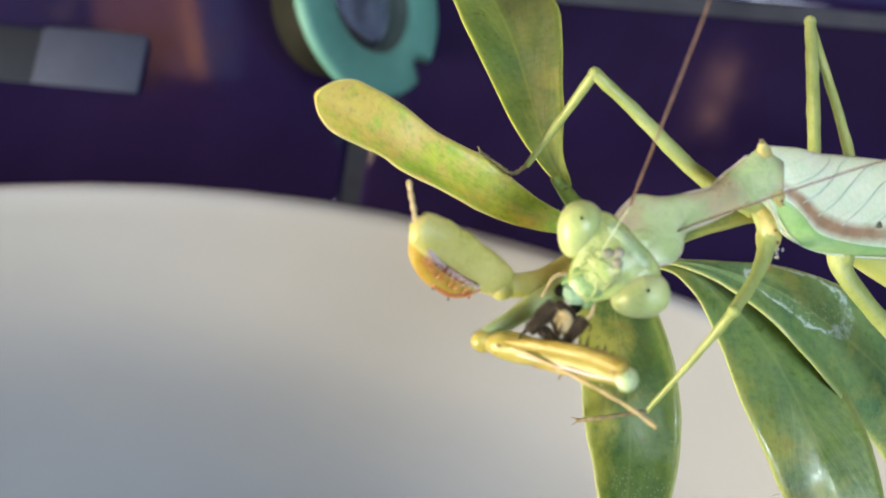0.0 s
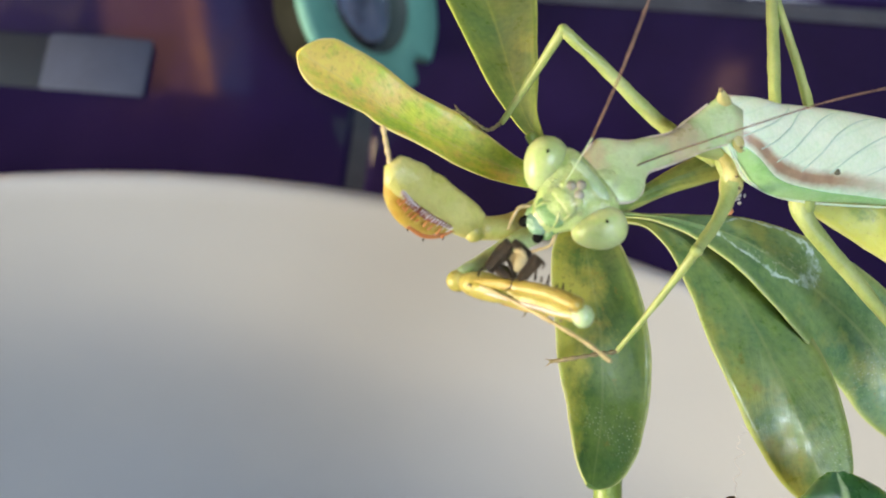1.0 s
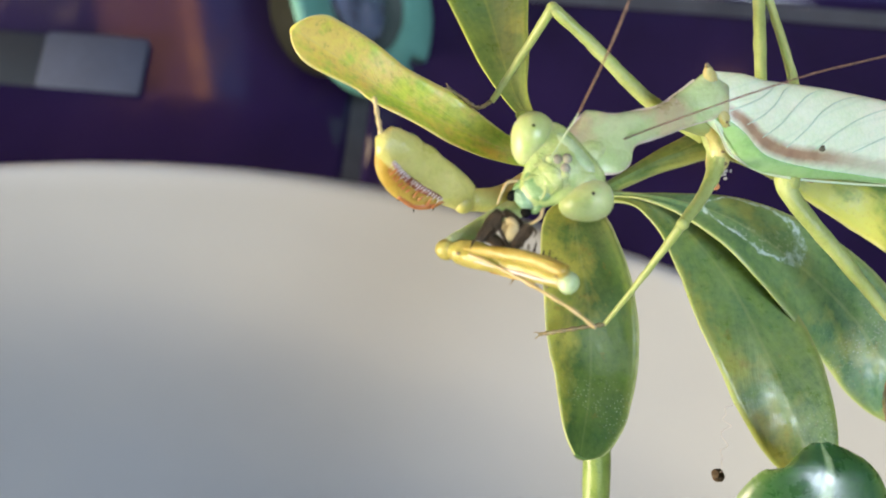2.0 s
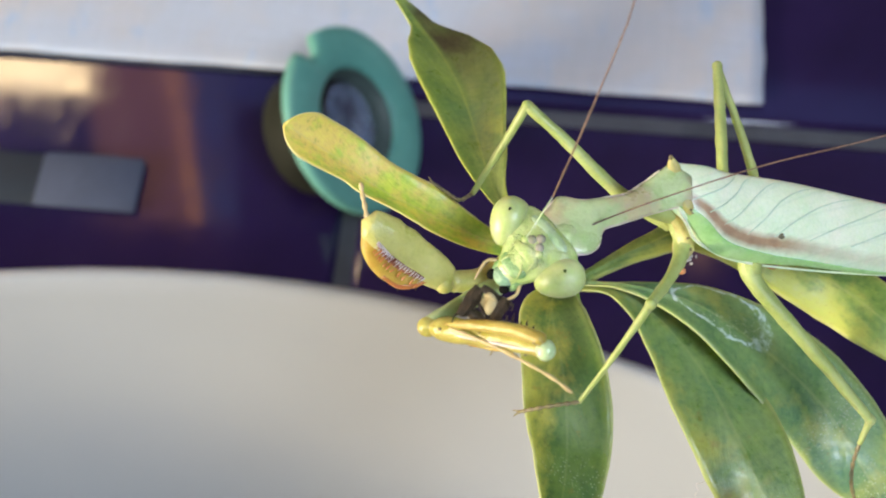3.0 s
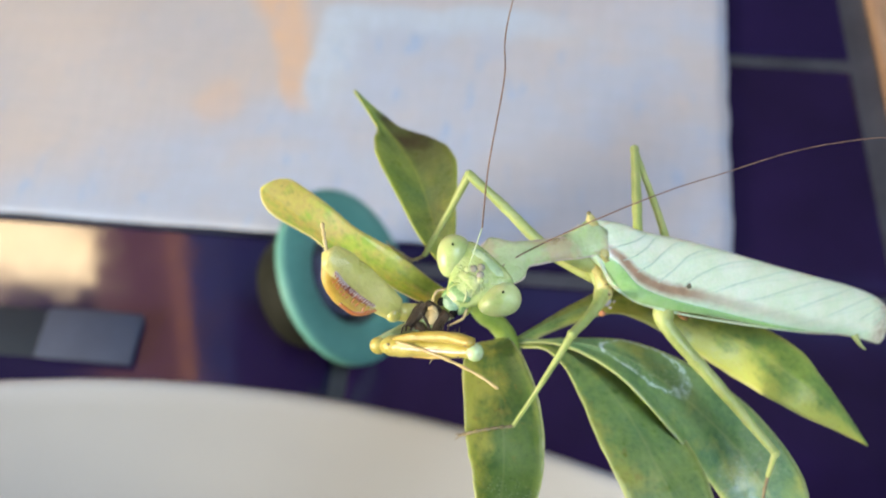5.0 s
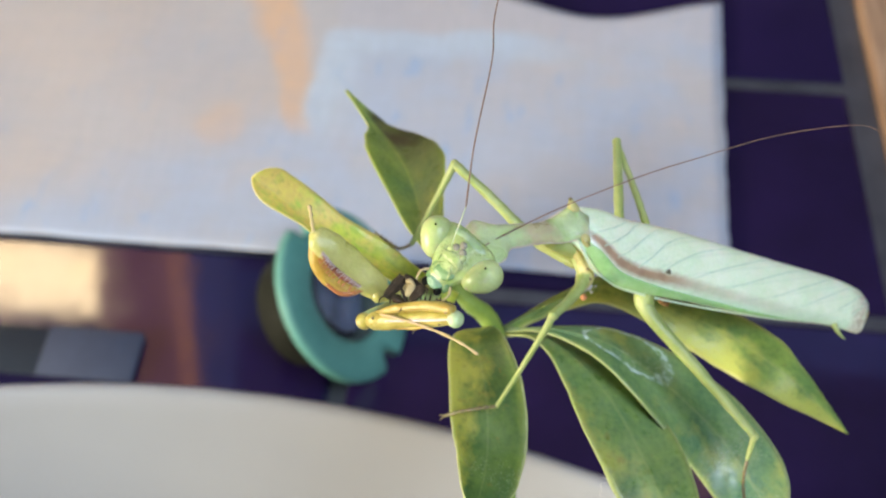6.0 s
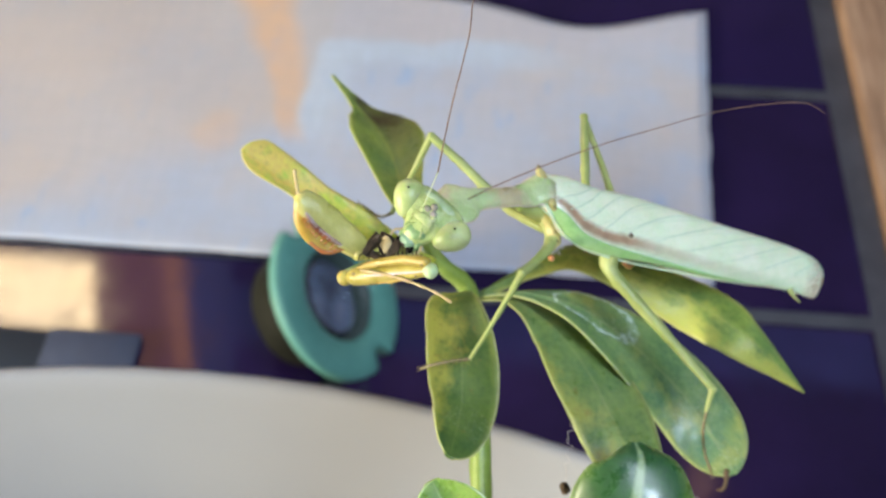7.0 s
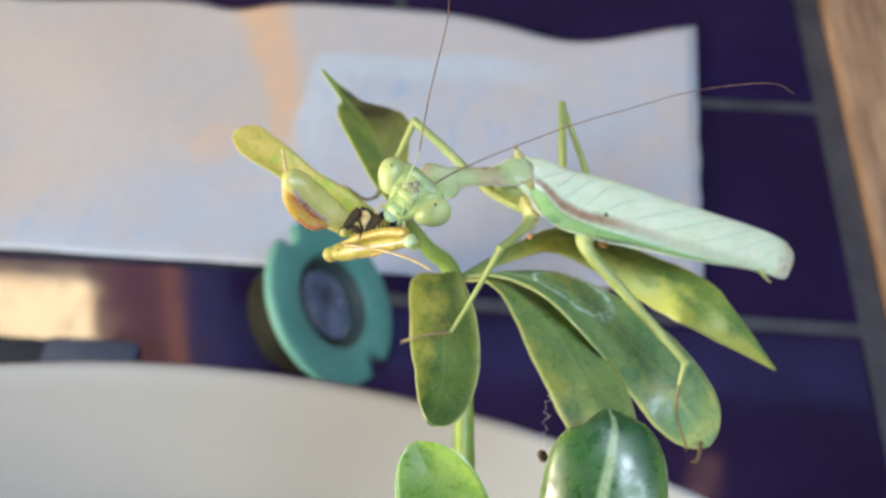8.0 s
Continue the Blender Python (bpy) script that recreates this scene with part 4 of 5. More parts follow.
        for k in range(7):
            part("wrinkle", ball(bmesh.new(), hp(s * (1.5 - 0.16 * k + 0.12 * (k % 2)), 0.35 + 0.26 * k, 1.27 - 0.03 * k), (0.2, 0.1, 0.09), (ax + down * s * 0.5, down, out), 10, 8), FACE, head)
    part("clypeus", ball(bmesh.new(), hp(0, 2.05, 0.93), (1.25, 0.85, 0.32), (ax, down, out)), MOUTH, head, "darker green plate over the mouth")
    for s in (-1, 1):
        part("mouth_fold", rod([hp(0.35 * s, 1.45, 1.3), hp(0.75 * s, 1.9, 1.22), hp(0.95 * s, 2.6, 1.0)], [0.07, 0.12, 0.07], seg=8, rough=0.3), FACE, head)
    part("labrum", ball(bmesh.new(), hp(-0.05, 3.3, 0.5), (0.9, 0.75, 0.42), (ax, down, out)), LIP, head, "blue-green shiny rounded upper lip")
    for s in (-1, 1):
        part("mandible", ball(bmesh.new(), hp(1.0 * s, 2.95, 0.0), (0.4, 0.8, 0.6), (ax, down, out)), MOUTH, head)
        part("mandible_tip", ball(bmesh.new(), hp(0.75 * s - 0.05, 3.9, 0.3), (0.4, 0.45, 0.42), (ax, down, out), 12, 8), PUPIL, head, "black tip of the jaw")
    for a, b in ((0, -0.85), (-0.42, -0.3), (0.42, -0.3)):
        part("ocellus", ball(bmesh.new(), hp(a, b, 1.34), (0.37, 0.35, 0.27), (ax, down, out), 16, 12), OCELLUS, head, "shiny amber simple eye")
    a1 = [hp(-0.8, -0.05, 1.5), (-64.65, -158.0, 242.0), (-64.1, -157.05, 249.0), (-62.8, -152.7, 254.7), (-62.6, -152.0, 260.1), (-60.1, -149.0, 270.05)]
    a2 = [hp(0.8, -0.05, 1.5), (-60.75, -157.15, 237.9), (-55.8, -156.0, 240.85), (-48.9, -153.8, 243.3), (-44.0, -152.9, 245.2), (-36.75, -150.9, 246.9), (-29.55, -150.45, 248.5), (-26.75, -151.2, 248.05)]
    a2.insert(1, tuple(np.array(a2[0]) * 0.72 + np.array(a2[1]) * 0.28))
    for pts in (a1, a2):
        feeler = part("antenna_base", rod(pts[:2], [0.05, 0.06], seg=10, n=8), VERTEX, head, "pale green antenna base", pivot=pts[0])
        FEELERS.append(feeler)
        part("antenna", rod(pts[1:], [0.08, 0.07, 0.063, 0.057, 0.05, 0.042, 0.034, 0.022][:len(pts) - 1], seg=8, n=14), ANTENNA, feeler, "thin reddish-brown segmented antenna")
    for s in (-1, 1):
        palp = part("palp", rod([hp(s * 1.3, 2.8, 0.2), hp(s * 1.75, 3.5, 0.45), hp(s * 1.5, 4.4, 0.5), hp(s * 1.2, 5.1, 0.35)], [0.13, 0.13, 0.11, 0.08], seg=8), TAN, head, "straw-coloured mouth palp", pivot=hp(s * 1.3, 2.8, 0.2))
        PALPS.append(palp)
    part("neck", rod([hp(0.2, -0.8, -0.8), hp(0.6, -1.7, -1.0), (-63.0, -158.4, 236.8)], [1.4, 1.2, 1.2], seg=14), GREEN, m)
    # pronotum: a flared shield with a narrow waist
    spine = np.array(curve([(-64.75, -158.9, 237.75), (-62.35, -157.6, 237.5), (-60.85, -156.15, 236.4), (-58.15, -154.45, 234.95), (-56.25, -152.35, 232.75), (-53.7, -150.5, 232.3)], 12))
    reach = [0.62, 0.92, 1.1, 0.98, 0.72, 0.55, 0.5, 0.48, 0.5, 0.54, 0.62, 0.72, 0.8]
    shield = [tuple(spine[round(k * 5)]) for k in range(13)]
    spread = [(2.33 * w, 0.3 + 0.3 * math.sin(math.pi * min(1, 0.1 + k / 13)) + 0.02 * k) for k, w in enumerate(reach)]
    sides = curve([(2.51, -4.28, 0.6), (3.31, -3.26, -1.84), (3.48, -3.26, -1.52)], 6)
    pron = part("pronotum", rod(shield, spread, seg=30, n=5, sides=sides, rough=0.1), PRONOTUM, m, "flared pale green and pinkish neck shield")
    for s in (-1, 1):
        rim = []
        for k in range(0, 12):
            t = np.array(shield[k + 1]) - np.array(shield[max(k - 1, 0)])
            side = sides[k] - t * (sides[k] @ t) / (t @ t)
            rim.append(tuple(np.array(shield[k]) + side / np.linalg.norm(side) * s * (spread[k][0] + 0.02 * math.sin(2.3 * k))))
        part("shield_rim", rod(rim, [0.09] * len(rim), seg=8, n=4, rough=0.2), SHIELD_RIM, pron, "pale pinkish rim of the shield")
    part("thorax", rod([(-56.6, -152.6, 231.6), (-54.0, -151.6, 229.4), (-50, -150.4, 226.2), (-45, -149.4, 222.8)], [0.8, 1.3, 1.4, 1.1], seg=18), LEG, m, "olive green thorax underside")
    part("shoulder_tubercle", rod([(-53.9, -150.2, 231.6), (-54.5, -149.5, 232.9), (-54.75, -149.2, 233.7)], [0.8, 0.55, 0.28], seg=12, rough=0.3), OCHRE, m, "small ochre shoulder bump")
    part("wing_hinge", rod([(-53.5, -151.9, 232.0), (-53.0, -152.4, 231.7), (-52.7, -152.8, 231.1)], [(0.3, 0.3), (0.42, 0.34), (0.2, 0.2)], seg=12, rough=0.5), OCHRE, m, "small ochre wing hinge")
    for c, r in (((-52.85, -152.75, 231.85), 0.14), ((-52.6, -152.85, 231.5), 0.1)):
        part("hinge_speck", ball(bmesh.new(), c, (r, r * 0.8, r * 0.7), None, 8, 6), DARK_TAN, m, "dark brown speck on the wing hinge")
    part("tubercle_tip", ball(bmesh.new(), (-54.85, -149.1, 233.9), (0.21, 0.21, 0.21), None, 10, 8), DARK_TAN, m, "dark tip of the shoulder bump")
    # wings folded over the back
    wing = part("forewing", rod(WING_LINE, WING_SIZE, seg=32, n=8, up=WING_UP), WING, m, "mint-white folded forewing with oblique veins")
    edge_up = (0.2, -0.88, 0.38)
    part("costal_band", rod([on_wing(0.07, 45), on_wing(0.16, 34), on_wing(0.26, 30), on_wing(0.36, 27), on_wing(0.46, 20), on_wing(0.56, 14), on_wing(0.66, 8)],
                            [(0.25, 0.1), (0.72, 0.12), (0.82, 0.14), (0.62, 0.14), (0.36, 0.16), (0.22, 0.14), (0.06, 0.06)], seg=14, n=8, up=edge_up), COSTAL, wing, "grass green leading edge of the wing")
    part("wing_rim", rod([on_wing(0.05, 40, 0.1), on_wing(0.12, 8, 0.15), on_wing(0.22, 2, 0.15), on_wing(0.36, 0, 0.1), on_wing(0.6, 0, 0.05), on_wing(0.95, 0, 0.0)],
                         [0.08, 0.12, 0.13, 0.11, 0.09, 0.07], seg=8, n=8), WING, wing)
    bm = lump(on_wing(0.386, 68, -0.02), (0.34, 0.24, 0.2), 0.6)
    part("wing_spot", bm, SMUDGE, wing, "small dark smudge on the wing")
    for k in range(12):
        u = 0.10 + 0.068 * k
        line = [on_wing(min(0.97, u + 0.17 * s), 66 + 100 * s, 0.0) for s in (0, 0.25, 0.5, 0.75, 1)]
        part("vein", rod(line, [0.05, 0.075, 0.075, 0.06, 0.03], seg=6, n=5), WING_VEIN, wing)
    part("wing_tip_scar", rod([on_wing(0.985, 30, -0.1), on_wing(0.99, 90, -0.05), on_wing(0.985, 150, -0.1)], [0.25, 0.4, 0.2], seg=10, rough=0.4), TAN, wing, "worn tan wing tip")
    part("abdomen_tip", rod([(-24.2, -147.4, 212.0), (-23.6, -148.3, 211.7), (-23.0, -148.9, 211.6)], [0.4, 0.2, 0.06], seg=10), LEG, m)
    legs(m)
    forelegs(m)
    return m, head


def legs(m):
    def leg(name, label, base, femur, femur_r, tibia, tibia_r, foot, tone):
        top = part(name, rod(femur, femur_r, seg=16, n=10, rough=0.16), LEG, m, label, pivot=base)
        part("knee", ball(bmesh.new(), femur[-1], (0.5, 0.5, 0.5), None, 14, 10), LEG, top)
        part("tibia", rod(tibia, tibia_r, seg=14, n=10, rough=0.16), LEG, top)
        if foot:
            part("tarsus", beads(foot, 0.17, 5), tone, top, "thin brownish jointed foot")
            a, b = np.array(foot[-2]), np.array(foot[-1])
            d = (b - a) / np.linalg.norm(b - a)
            for s in (-1, 1):
                side = np.cross(d, (0, 0, 1)) * s
                part("claw", rod([b, b + d * 0.35 + side * 0.25, b + d * 0.55 + side * 0.3 - np.array((0, 0, 0.2))], [0.07, 0.05, 0.02], seg=6, n=3), tone, top)
        return top

    near = leg("middle_leg", "green middle leg standing on a leaf", (-53.6, -152.6, 228.6), [(-53.6, -152.0, 228.6), (-52.9, -154.3, 227.9), (-53.9, -157.6, 229.4), (-55.7, -161.0, 230.9)], [0.95, 0.75, 0.52, 0.42],
               [(-55.7, -161.0, 230.9), (-58.0, -164.2, 227.4), (-60.6, -167.6, 223.9)], [0.4, 0.28, 0.2], [(-60.6, -167.6, 224.0), (-62.2, -168.0, 224.1), (-64.2, -168.5, 223.9), (-65.6, -168.7, 223.2)], DARK_TAN)
    part("coxa", rod([(-53.6, -151.8, 229.8), (-53.0, -153.0, 228.6), (-52.8, -154.2, 227.7), (-53.0, -155.2, 227.9)], [0.95, 0.9, 0.85, 0.65], seg=14, n=8, rough=0.3), OCHRE, near, "yellowish hip joint")
    bm = bmesh.new()
    for k in range(26):
        c = Vector((-52.35, -155.0, 227.3)) + Vector([random.gauss(0, 0.33) for _ in range(3)])
        ball(bm, c, [random.uniform(0.06, 0.2) for _ in range(3)], None, 8, 6)
    part("debris", bm, FLUFF, near, "greyish fluff and crumbs stuck on the hip")
    for c, r in (((-52.6, -154.0, 229.0), 0.12), ((-52.3, -154.7, 228.3), 0.16), ((-53.0, -155.4, 228.6), 0.1)):
        part("hip_speck", ball(bmesh.new(), c, (r * 1.4, r, r), None, 8, 6), DARK_TAN, near, "small dark brown speck")
    part("crumb", ball(bmesh.new(), (-52.8, -156.3, 227.3), (0.34, 0.3, 0.38), None, 10, 8), CRUMB_ORANGE, near, "small orange crumb")
    leg("middle_leg", "green middle leg raised to the yellow leaf", (-53.6, -151.6, 226.6), [(-53.8, -151.8, 226.6), (-58.4, -149.2, 227.0), (-63.0, -146.4, 229.8), (-67.0, -144.0, 231.9)], [0.62, 0.62, 0.54, 0.46],
        [(-67.0, -144.0, 231.9), (-69.4, -146.5, 227.2), (-71.4, -148.6, 223.4)], [0.42, 0.34, 0.26], [(-71.4, -148.6, 223.4), (-72.5, -149.6, 223.9), (-73.8, -149.0, 224.1), (-75.2, -148.2, 224.3)], DARK_TAN)
    leg("hind_leg", "green hind leg lying along the broad leaf", (-46.8, -153.6, 224.6), [(-46.6, -152.4, 225.0), (-46.2, -155.0, 223.8), (-40.4, -159.6, 220.2), (-34.3, -164.4, 216.2)], [0.95, 0.8, 0.62, 0.42],
        [(-34.3, -164.4, 216.2), (-34.7, -166.0, 214.0)], [0.34, 0.24], [(-34.7, -166.0, 214.0), (-34.8, -167.4, 212.0), (-34.3, -168.8, 209.6), (-33.2, -170.2, 207.2)], DARK_TAN)
    part("hind_coxa", rod([(-46.6, -151.4, 225.6), (-46.5, -153.0, 225.0), (-46.2, -154.6, 224.2)], [0.9, 1.0, 0.7], seg=14, n=6, rough=0.25), LEG, m, "green hip of the hind leg")
    bm = lump((-44.1, -152.4, 221.8), (0.6, 0.5, 0.42), 0.6)
    part("hip_crumb", bm, CRUMB_BROWN, m, "orange-brown crumbling lump on the hip")
    leg("hind_leg", "green hind leg bent up behind the wings", (-46.0, -147.4, 225.6), [(-46.2, -147.8, 226.4), (-47.6, -143.0, 226.8), (-50.1, -135.6, 227.3)], [0.45, 0.38, 0.34],
        [(-50.1, -135.6, 227.3), (-49.9, -139.5, 227.6), (-49.7, -143.5, 227.6), (-49.4, -148.4, 227.4)], [0.45, 0.5, 0.52, 0.5], None, DARK_TAN)


def forelegs(m):
    # the folded one, raised beside the yellow leaf
    coxa = part("foreleg", rod([(-66.8, -159.0, 232.6), (-69.4, -160.7, 232.3), (-71.8, -161.6, 233.5)], [1.1, 1.0, 0.85], seg=16, up=UPV), ARM_GREEN, m, "folded yellow-green grasping foreleg")
    part("trochanter", ball(bmesh.new(), (-72.3, -161.9, 233.6), (0.8, 0.8, 0.8), None, 16, 12), ARM_GREEN, coxa)
    part("femur", rod([(-72.2, -161.4, 233.7), (-73.6, -161.1, 235.1), (-75.6, -160.5, 237.0), (-77.2, -160.1, 238.6), (-78.1, -159.9, 239.3)],
                      [(1.1, 0.75), (1.5, 0.9), (1.6, 0.95), (1.5, 0.85), (1.2, 0.75)], seg=26, n=9, up=UPV, rough=0.14), ARM_GREEN, coxa, "broad flattened thigh")
    tibia = part("tibia", rod([(-78.0, -160.2, 239.2), (-77.8, -161.2, 237.9), (-76.9, -162.0, 236.6), (-75.7, -162.4, 235.5), (-74.2, -162.4, 234.9)],
                              [(0.6, 0.55), (0.85, 0.5), (0.95, 0.5), (0.75, 0.45), (0.25, 0.25)], seg=18, n=7, up=UPV), ARM_ORANGE, coxa, "orange folded shin")
    part("shin_end", rod([(-76.9, -162.7, 236.2), (-75.8, -162.9, 235.2), (-74.7, -162.7, 234.9), (-73.6, -162.3, 234.8)], [(0.22, 0.25), (0.34, 0.34), (0.34, 0.3), (0.08, 0.08)], seg=14, n=6, up=UPV), ARM_RED, tibia, "brick-red lower end of the shin")
    part("groove", rod([(-77.4, -161.0, 238.8), (-76.6, -161.6, 237.7), (-75.4, -162.0, 236.4), (-73.9, -162.3, 235.4)], [(0.15, 0.2), (0.28, 0.42), (0.32, 0.42), (0.15, 0.2)], seg=14, n=6, up=UPV), GROOVE, tibia, "dark red-brown spined groove")
    spines(tibia, SPINE_WHITE, [(-77.2, -161.2, 239.0), (-76.0, -161.9, 237.6), (-73.8, -162.5, 235.7)], (-0.45, -0.45, -0.1), 0.4, 0.065, 24, "small pale spine", 0.1)
    spines(tibia, ARM_RED, [(-77.5, -161.8, 238.6), (-76.5, -162.5, 237.3), (-74.4, -163.1, 235.5)], (0.45, 0.3, 0.4), 0.5, 0.1, 11, "small reddish spine")
    spines(tibia, PREY, [(-76.9, -162.9, 236.0), (-75.8, -163.1, 235.0), (-74.4, -162.9, 234.7)], (0.1, -0.8, -0.2), 0.3, 0.08, 3, "dark spine tip")
    part("tarsus", beads([(-78.2, -159.7, 239.4), (-78.6, -158.4, 240.0), (-79.0, -157.0, 240.4)], 0.17, 4), TAN, coxa, "thin pinkish tan foot")
    # the one that holds the prey
    arm = part("foreleg", rod([(-67.6, -160.4, 232.4), (-69.6, -162.4, 233.4), (-71.4, -164.2, 234.4), (-73.0, -165.8, 235.1)], [0.9, 0.8, 0.65, 0.6], seg=16, rough=0.15), GREEN, m, "yellow grasping foreleg holding the prey", pivot=(-67.6, -160.4, 232.4))
    ARMS.append(arm)
    part("trochanter", ball(bmesh.new(), (-73.1, -166.1, 235.1), (0.85, 0.8, 0.8), None, 18, 12), ARM, arm)
    part("femur", rod([(-72.6, -166.2, 235.4), (-71.6, -166.4, 236.0), (-69.0, -167.0, 237.7), (-66.2, -167.9, 239.7), (-64.8, -168.4, 240.8), (-64.0, -168.7, 241.3)],
                      [0.6, 0.95, 0.92, 0.78, 0.68, 0.6], seg=20, n=9, up=UPV, rough=0.12), ARM, arm, "yellow spiny thigh")
    part("ridge", rod([(-71.4, -167.0, 236.9), (-69.0, -167.7, 238.5), (-66.4, -168.5, 240.3), (-64.6, -169.0, 241.5)], [0.1, 0.14, 0.13, 0.06], seg=8, rough=0.4), SPINE_WHITE, arm, "pale ridge along the thigh")
    part("furrow", rod([(-70.6, -167.3, 236.2), (-68.4, -168.0, 237.8), (-66.2, -168.7, 239.5)], [0.08, 0.16, 0.06], seg=8, rough=0.5), ARM_ORANGE, arm, "brownish furrow along the thigh")
    for c, r in (((-64.7, -168.6, 242.0), 0.12), ((-65.3, -169.2, 240.9), 0.1), ((-72.0, -166.7, 236.8), 0.14), ((-70.2, -167.6, 236.6), 0.09)):
        part("thigh_speck", ball(bmesh.new(), c, (r * 1.5, r, r), None, 8, 6), DARK_TAN, arm, "small dark speck")
    part("knee", ball(bmesh.new(), (-63.9, -168.8, 241.4), (0.75, 0.8, 0.72), None, 16, 12), ARM_PALE, arm, "pale shiny green knee")
    tibia = part("tibia", rod([(-64.2, -168.3, 242.0), (-66.0, -167.6, 241.2), (-68.6, -167.0, 239.7), (-70.2, -166.7, 238.6), (-71.6, -166.5, 237.6)], [0.5, 0.5, 0.45, 0.35, 0.1], seg=14, n=8, rough=0.2), ARM_BROWN, arm, "brownish folded shin")
    spines(tibia, PREY, [(-65.0, -167.6, 241.8), (-67.6, -166.4, 240.3), (-70.4, -166.0, 238.7)], (0.15, 0.75, 0.3), 0.55, 0.1, 12, "small brown spine")
    spines(tibia, DARK_TAN, [(-66.0, -169.0, 239.6), (-68.6, -168.0, 237.6), (-71.0, -167.2, 236.0)], (-0.2, -0.6, -0.1), 0.3, 0.08, 4, "small brown spine")
    part("tarsus", beads([(-71.2, -166.9, 237.9), (-68.4, -168.0, 239.0), (-65.8, -169.2, 239.9), (-63.4, -170.3, 240.2), (-61.7, -171.3, 240.2)], 0.14, 6), TAN, arm, "long straw-coloured foot")


PALPS, FEELERS, ARMS = [], [], []
MANTIS, HEAD = mantis()


def prey():
    c = np.array((-68.7, -165.4, 239.8))
    ob = thing("prey_insect", c - np.array((0, 0, 1.5)), "half-eaten black insect held to the mantis's mouth", "insect")
    e = [np.array(v, float) for v in ((0.72, -0.69, 0.0), (-0.62, -0.65, -0.4), UPV)]

    def q(a, b, k):
        return tuple(c + e[0] * a + e[1] * b + e[2] * k)

    def shard(p0, p1, wide, thick, seed, tilt=0.0):
        """A broken, crumpled plate of the shell from p0 to p1."""
        a, b = np.array(q(*p0)), np.array(q(*p1))
        way = (b - a) / np.linalg.norm(b - a)
        face = e[2] + e[0] * tilt
        return rod([tuple(a + (b - a) * u) for u in (0, 0.3, 0.65, 1)], [(wide * 0.4, thick * 0.7), (wide * 0.55, thick), (wide * 0.5, thick), (wide * 0.38, thick * 0.6)], seg=7, n=3, up=tuple(face - way * (face @ way)), rough=0.5 + 0.02 * seed, tip=False)

    bm = ball(bmesh.new(), q(0.25, -0.4, -0.25), (0.75, 0.8, 0.45), e, 24, 16)
    for v in bm.verts:
        v.co += v.co.normalized() * 0.00028 * noise.noise(v.co * 1800)
    part("thorax", bm, PREY_PALE, ob, "straw-coloured opened body")
    for k, (p0, p1, wide, thick, tilt) in enumerate((((-0.98, -0.7, 0), (-0.7, 1.8, 0), 1.05, 0.5, 0.3), ((1.05, -1.5, -0.1), (1.4, 0.6, 0), 1.0, 0.45, -0.3), ((-0.9, -0.9, 0.1), (0.6, -1.1, 0.1), 0.6, 0.35, 0.0),
                                                     ((-0.3, 0.2, 0.25), (1.1, 0.7, 0.2), 0.26, 0.15, 0.0), ((-0.6, 1.2, -0.2), (0.9, 0.9, -0.3), 0.7, 0.3, 0.0), ((-1.2, 0.2, 0.25), (-0.9, 1.3, 0.3), 0.3, 0.2, 0.5))):
        part("shell", shard(p0, p1, wide, thick, k, tilt), PREY, ob, "glossy black shell piece", smooth=k > 1)
    part("wing_scrap", rod([q(0.2, -0.9, 0.2), q(0.5, -0.3, 0.3), q(0.7, 0.3, 0.2)], [(0.35, 0.06), (0.45, 0.07), (0.25, 0.05)], seg=8, n=4, up=UPV, rough=0.4), PREY_PALE, ob, "straw-coloured scrap")
    for p0, p1, p2 in (((-0.7, 1.6, 0.1), (-1.0, 2.1, 0.3), (-0.8, 2.7, 0.1)), ((1.2, -1.3, 0), (1.7, -1.5, 0.2), (1.9, -1.1, 0.1)), ((0.9, 0.8, 0), (1.3, 1.3, 0.2), (1.2, 1.8, 0))):
        part("leg", rod([q(*p0), q(*p1), q(*p2)], [0.1, 0.08, 0.04], seg=6), PREY, ob)
    part("gut", rod([(-68.6, -164.9, 240.3), (-68.2, -165.0, 240.6), (-67.8, -165.3, 240.4)], [0.14, 0.2, 0.1], seg=8, rough=0.4), PREY_PALE, ob)
    return ob


PREY_THING = prey()


def hanging_crumb():
    ob = thing("dirt_crumb", (-49.8, -177.4, 215.2), "dark brown dirt crumb hanging on a silk thread", "crumb")
    bm = lump((-49.8, -177.4, 215.7), (0.55, 0.5, 0.8), 0.5)
    part("crumb", bm, BROWN_LEAF, ob)
    line = [(-49.8, -177.4, 216.4)]
    for k in range(14):
        line.append((-49.6 + random.uniform(-0.45, 0.45), -176.9 + 0.42 * k, 216.8 + 0.13 * k + random.uniform(-0.3, 0.3)))
    part("thread", rod(line, [0.02] * len(line), seg=6, n=5), SPINE_WHITE, ob, "tangled pale silk thread")


hanging_crumb()


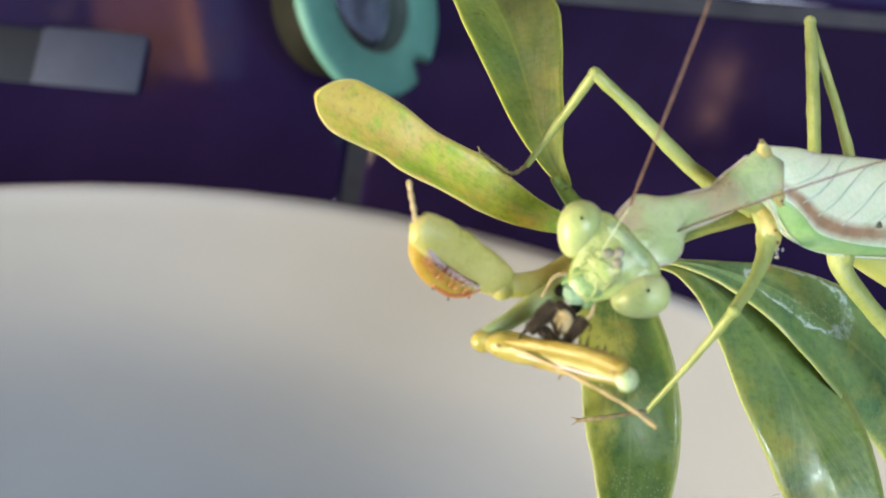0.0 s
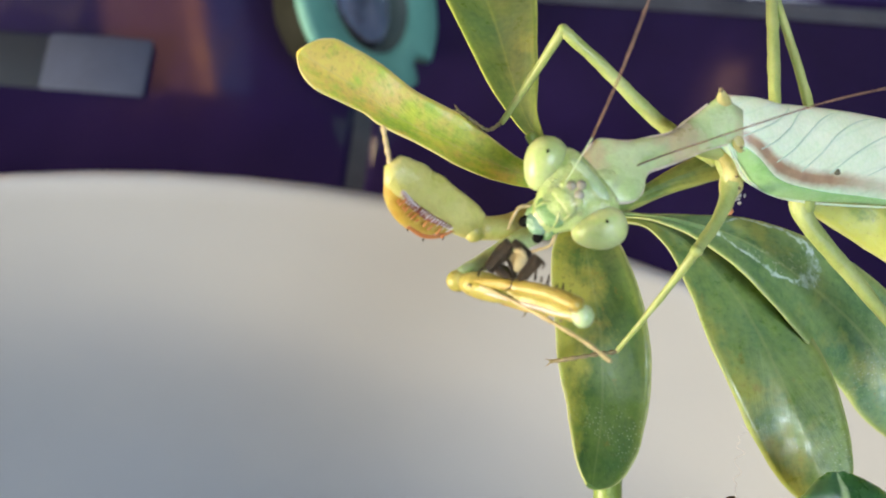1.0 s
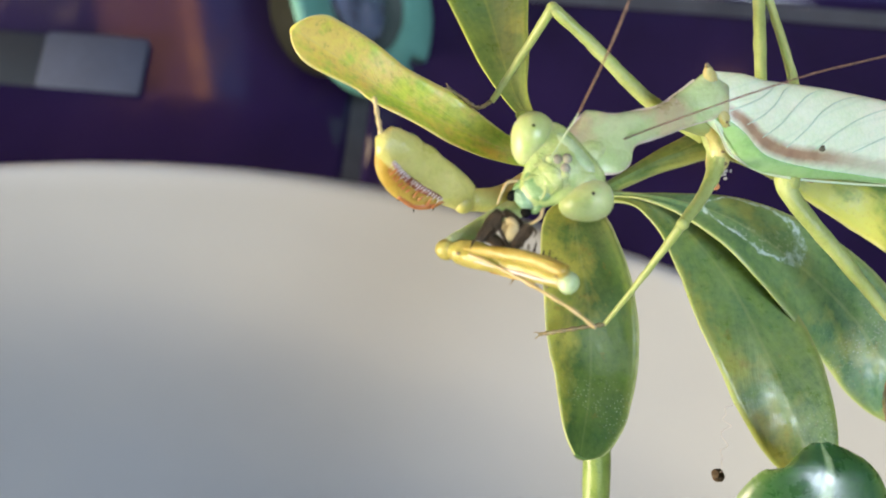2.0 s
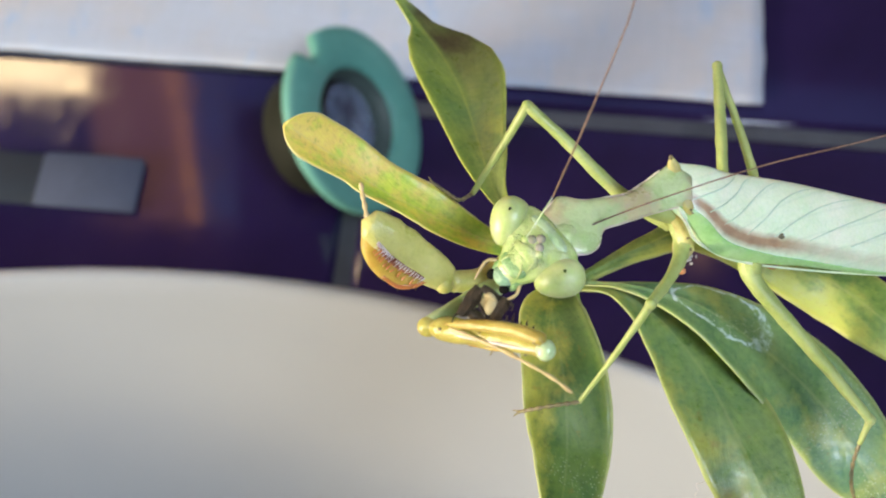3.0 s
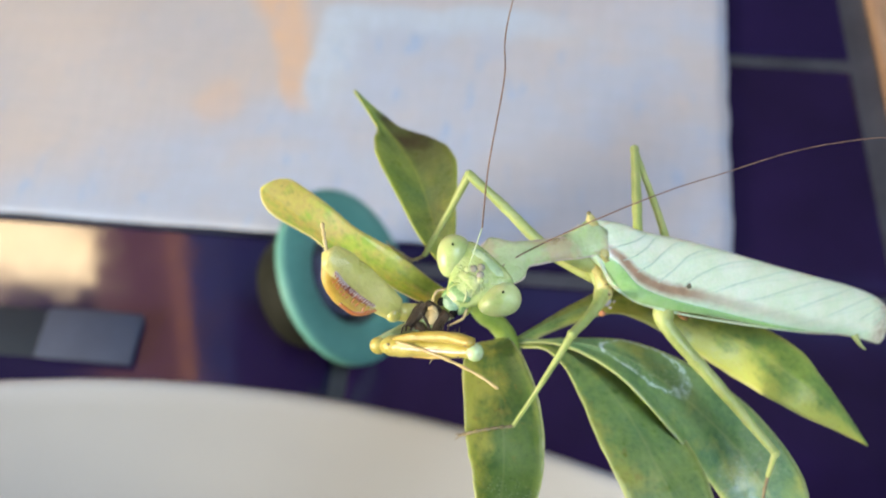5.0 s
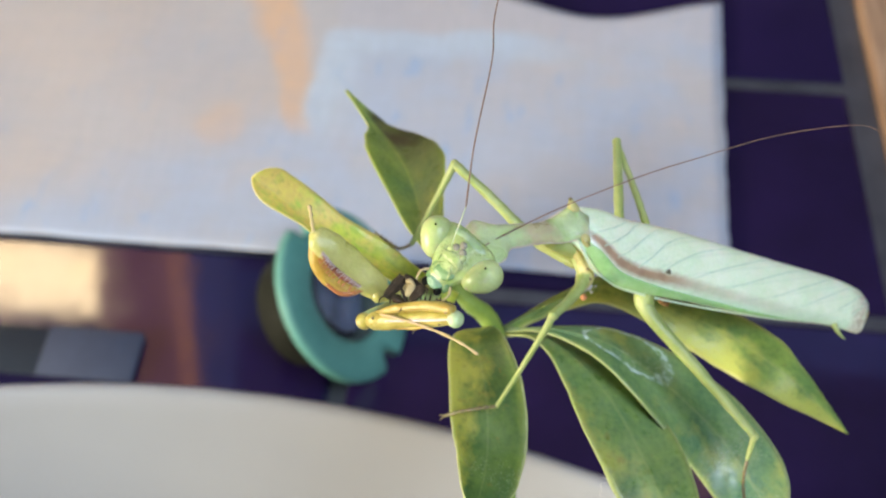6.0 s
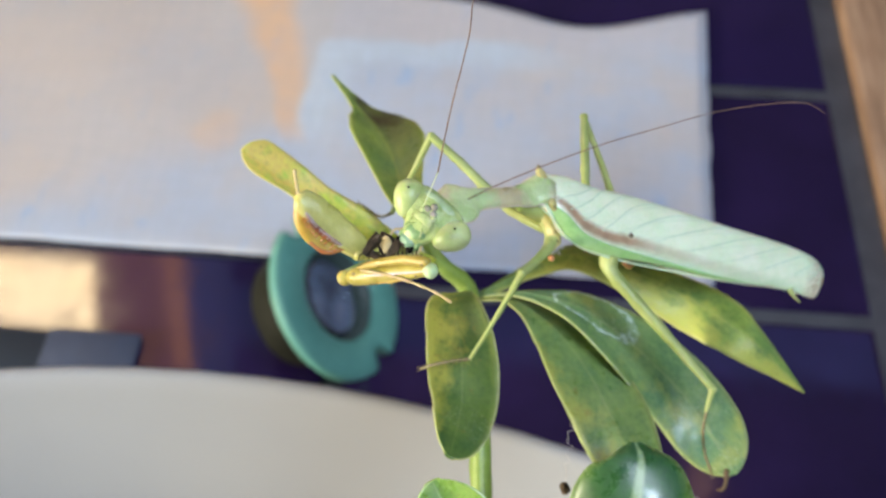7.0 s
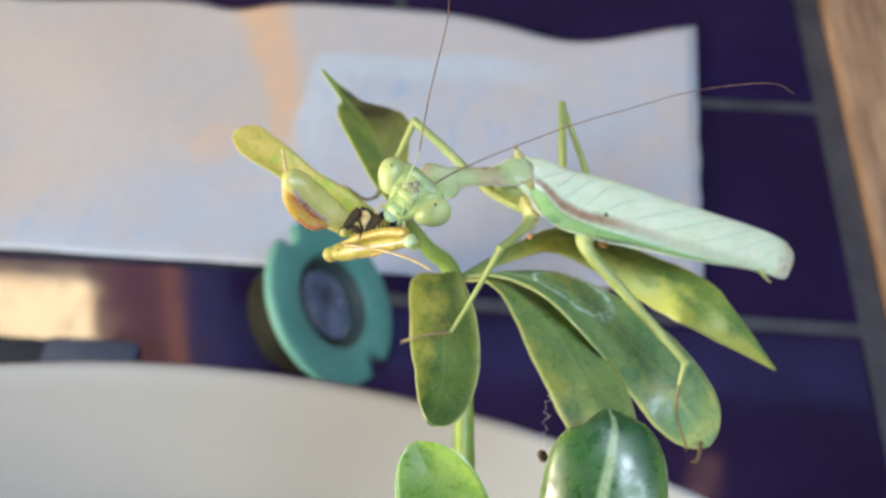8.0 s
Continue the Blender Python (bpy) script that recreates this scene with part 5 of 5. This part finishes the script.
def motions():
    def swing(ob, rows):
        """Rows of seconds, a shift in millimetres and a turn in degrees, from where the part rests."""
        rest = Vector(ob.location)
        walk(ob, [(t, Matrix.Translation(rest + Vector((x, y, z)) * MM) @ pose(0, 0, 0, rx, ry, rz)) for t, x, y, z, rx, ry, rz in rows])

    # the head nods and turns as it chews
    swing(HEAD, [(0, -0.25, -0.54, -0.09, -8.8, 4.7, 1.3), (0.5, -0.21, -0.84, -0.07, -13.0, 5.1, 0.1), (1, -0.42, -0.38, 0.04, -11.3, 7.5, -2.0), (1.7, -0.5, -0.48, 0.02, -10.6, 6.8, -1.0), (2.5, -0.56, -0.57, 0, -10.8, 6.8, -0.4),
                 (3, -0.34, -0.41, 0, -9.4, 4.0, -1.8), (4, -0.12, -0.15, 0.02, -6.4, 3.4, 0.2), (5, 0.2, 0.07, 0.08, -5.4, 4.2, 3.4), (6.3, 0.05, 0.28, 0.2, -6.0, 4.6, 5.2), (7, -0.25, 0.12, 0.25, -2.4, 7.0, 6.4), (7.5, -0.13, 0.13, 0.28, -0.5, 4.6, 6.8), (8, -0.16, 0.16, 0.32, -0.3, 6.2, 5.9)])
    # the foreleg that holds the prey dips and comes back
    swing(ARMS[0], [(0, 0.09, -0.09, 0, -0.4, 0.1, -1.3), (0.5, 0.36, -0.24, -0.1, 3.2, -3.0, -2.5), (1, 0.5, -0.14, -0.12, 2.5, -2.2, -3.4), (2.5, 0.42, -0.1, -0.12, 2.9, -1.8, -4.0), (3, 0.25, -0.1, -0.1, 1.9, -0.5, -2.4), (4, 0.15, -0.08, -0.07, 3.2, -0.3, -3.0),
                    (4.5, 0.3, 0, -0.08, 3.4, -0.4, -2.0), (6.3, 0.4, 0.2, 0, 0.2, -1.6, -2.2), (7, 0.24, 0.07, -0.03, 0.4, -0.5, -0.9), (7.5, 0.12, 0, -0.06, 1.2, -1.2, 0.7), (8, 0.15, 0.03, -0.05, 0.6, -2.2, 0.7)])
    swing(PREY_THING, [(0, 0.21, 0.07, 0.02, 0, 0, 0), (0.5, -0.41, -0.46, -0.13, 4, 2, 4), (1, -0.43, -0.37, -0.11, -3, -1, -3), (1.8, -0.3, -0.3, -0.1, 2, 1, 2), (3, -0.16, -0.25, -0.08, 3, 1, 3), (4, 0.1, -0.15, -0.06, -2, 1, -3),
                       (5, 0.3, -0.03, -0.04, 2, -1, 2), (6.3, -0.4, 0.2, 0.22, -2, 0, -3), (7, -0.36, 0.12, 0.15, 3, 1, 3), (7.5, -0.62, 0, 0.1, 0, 0, 1), (8, -0.69, -0.02, 0.12, 0, 0, 0)])
    # the antennae wave slowly
    swing(FEELERS[0], [(t, 0, 0, 0, rx, ry, rz) for t, rx, ry, rz in ((0, -2.2, -3.1, -3.6), (1, -0.2, -0.8, 3.1), (3, 1.3, 4.0, 0.6), (3.5, 0.4, 4.4, -1.6), (4.5, 0.1, -4.6, 2.2), (6.5, -0.3, -1.0, -0.2), (8, 0.3, -0.1, 0))])
    swing(FEELERS[1], [(t, 0, 0, 0, rx, ry, rz) for t, rx, ry, rz in ((0, -4.0, -2.6, -1.1), (1, -1.0, -1.3, 2.4), (3, -1.4, -1.4, 0.2), (3.5, 3.0, 1.8, 0.9), (4.5, 0.3, 0, 1.4), (6.5, -0.4, 1.2, -1.1), (8, 3.9, 1.4, -1.2))])
    # the palps work at the prey
    for k, palp in enumerate(PALPS):
        rest = Vector(palp.location)
        walk(palp, [(t * 0.4, Matrix.Translation(rest) @ pose(0, 0, 0, 9 * math.sin(2.1 * t + k), 7 * math.cos(1.7 * t + 2 * k), 5 * math.sin(1.3 * t))) for t in range(21)])


motions()
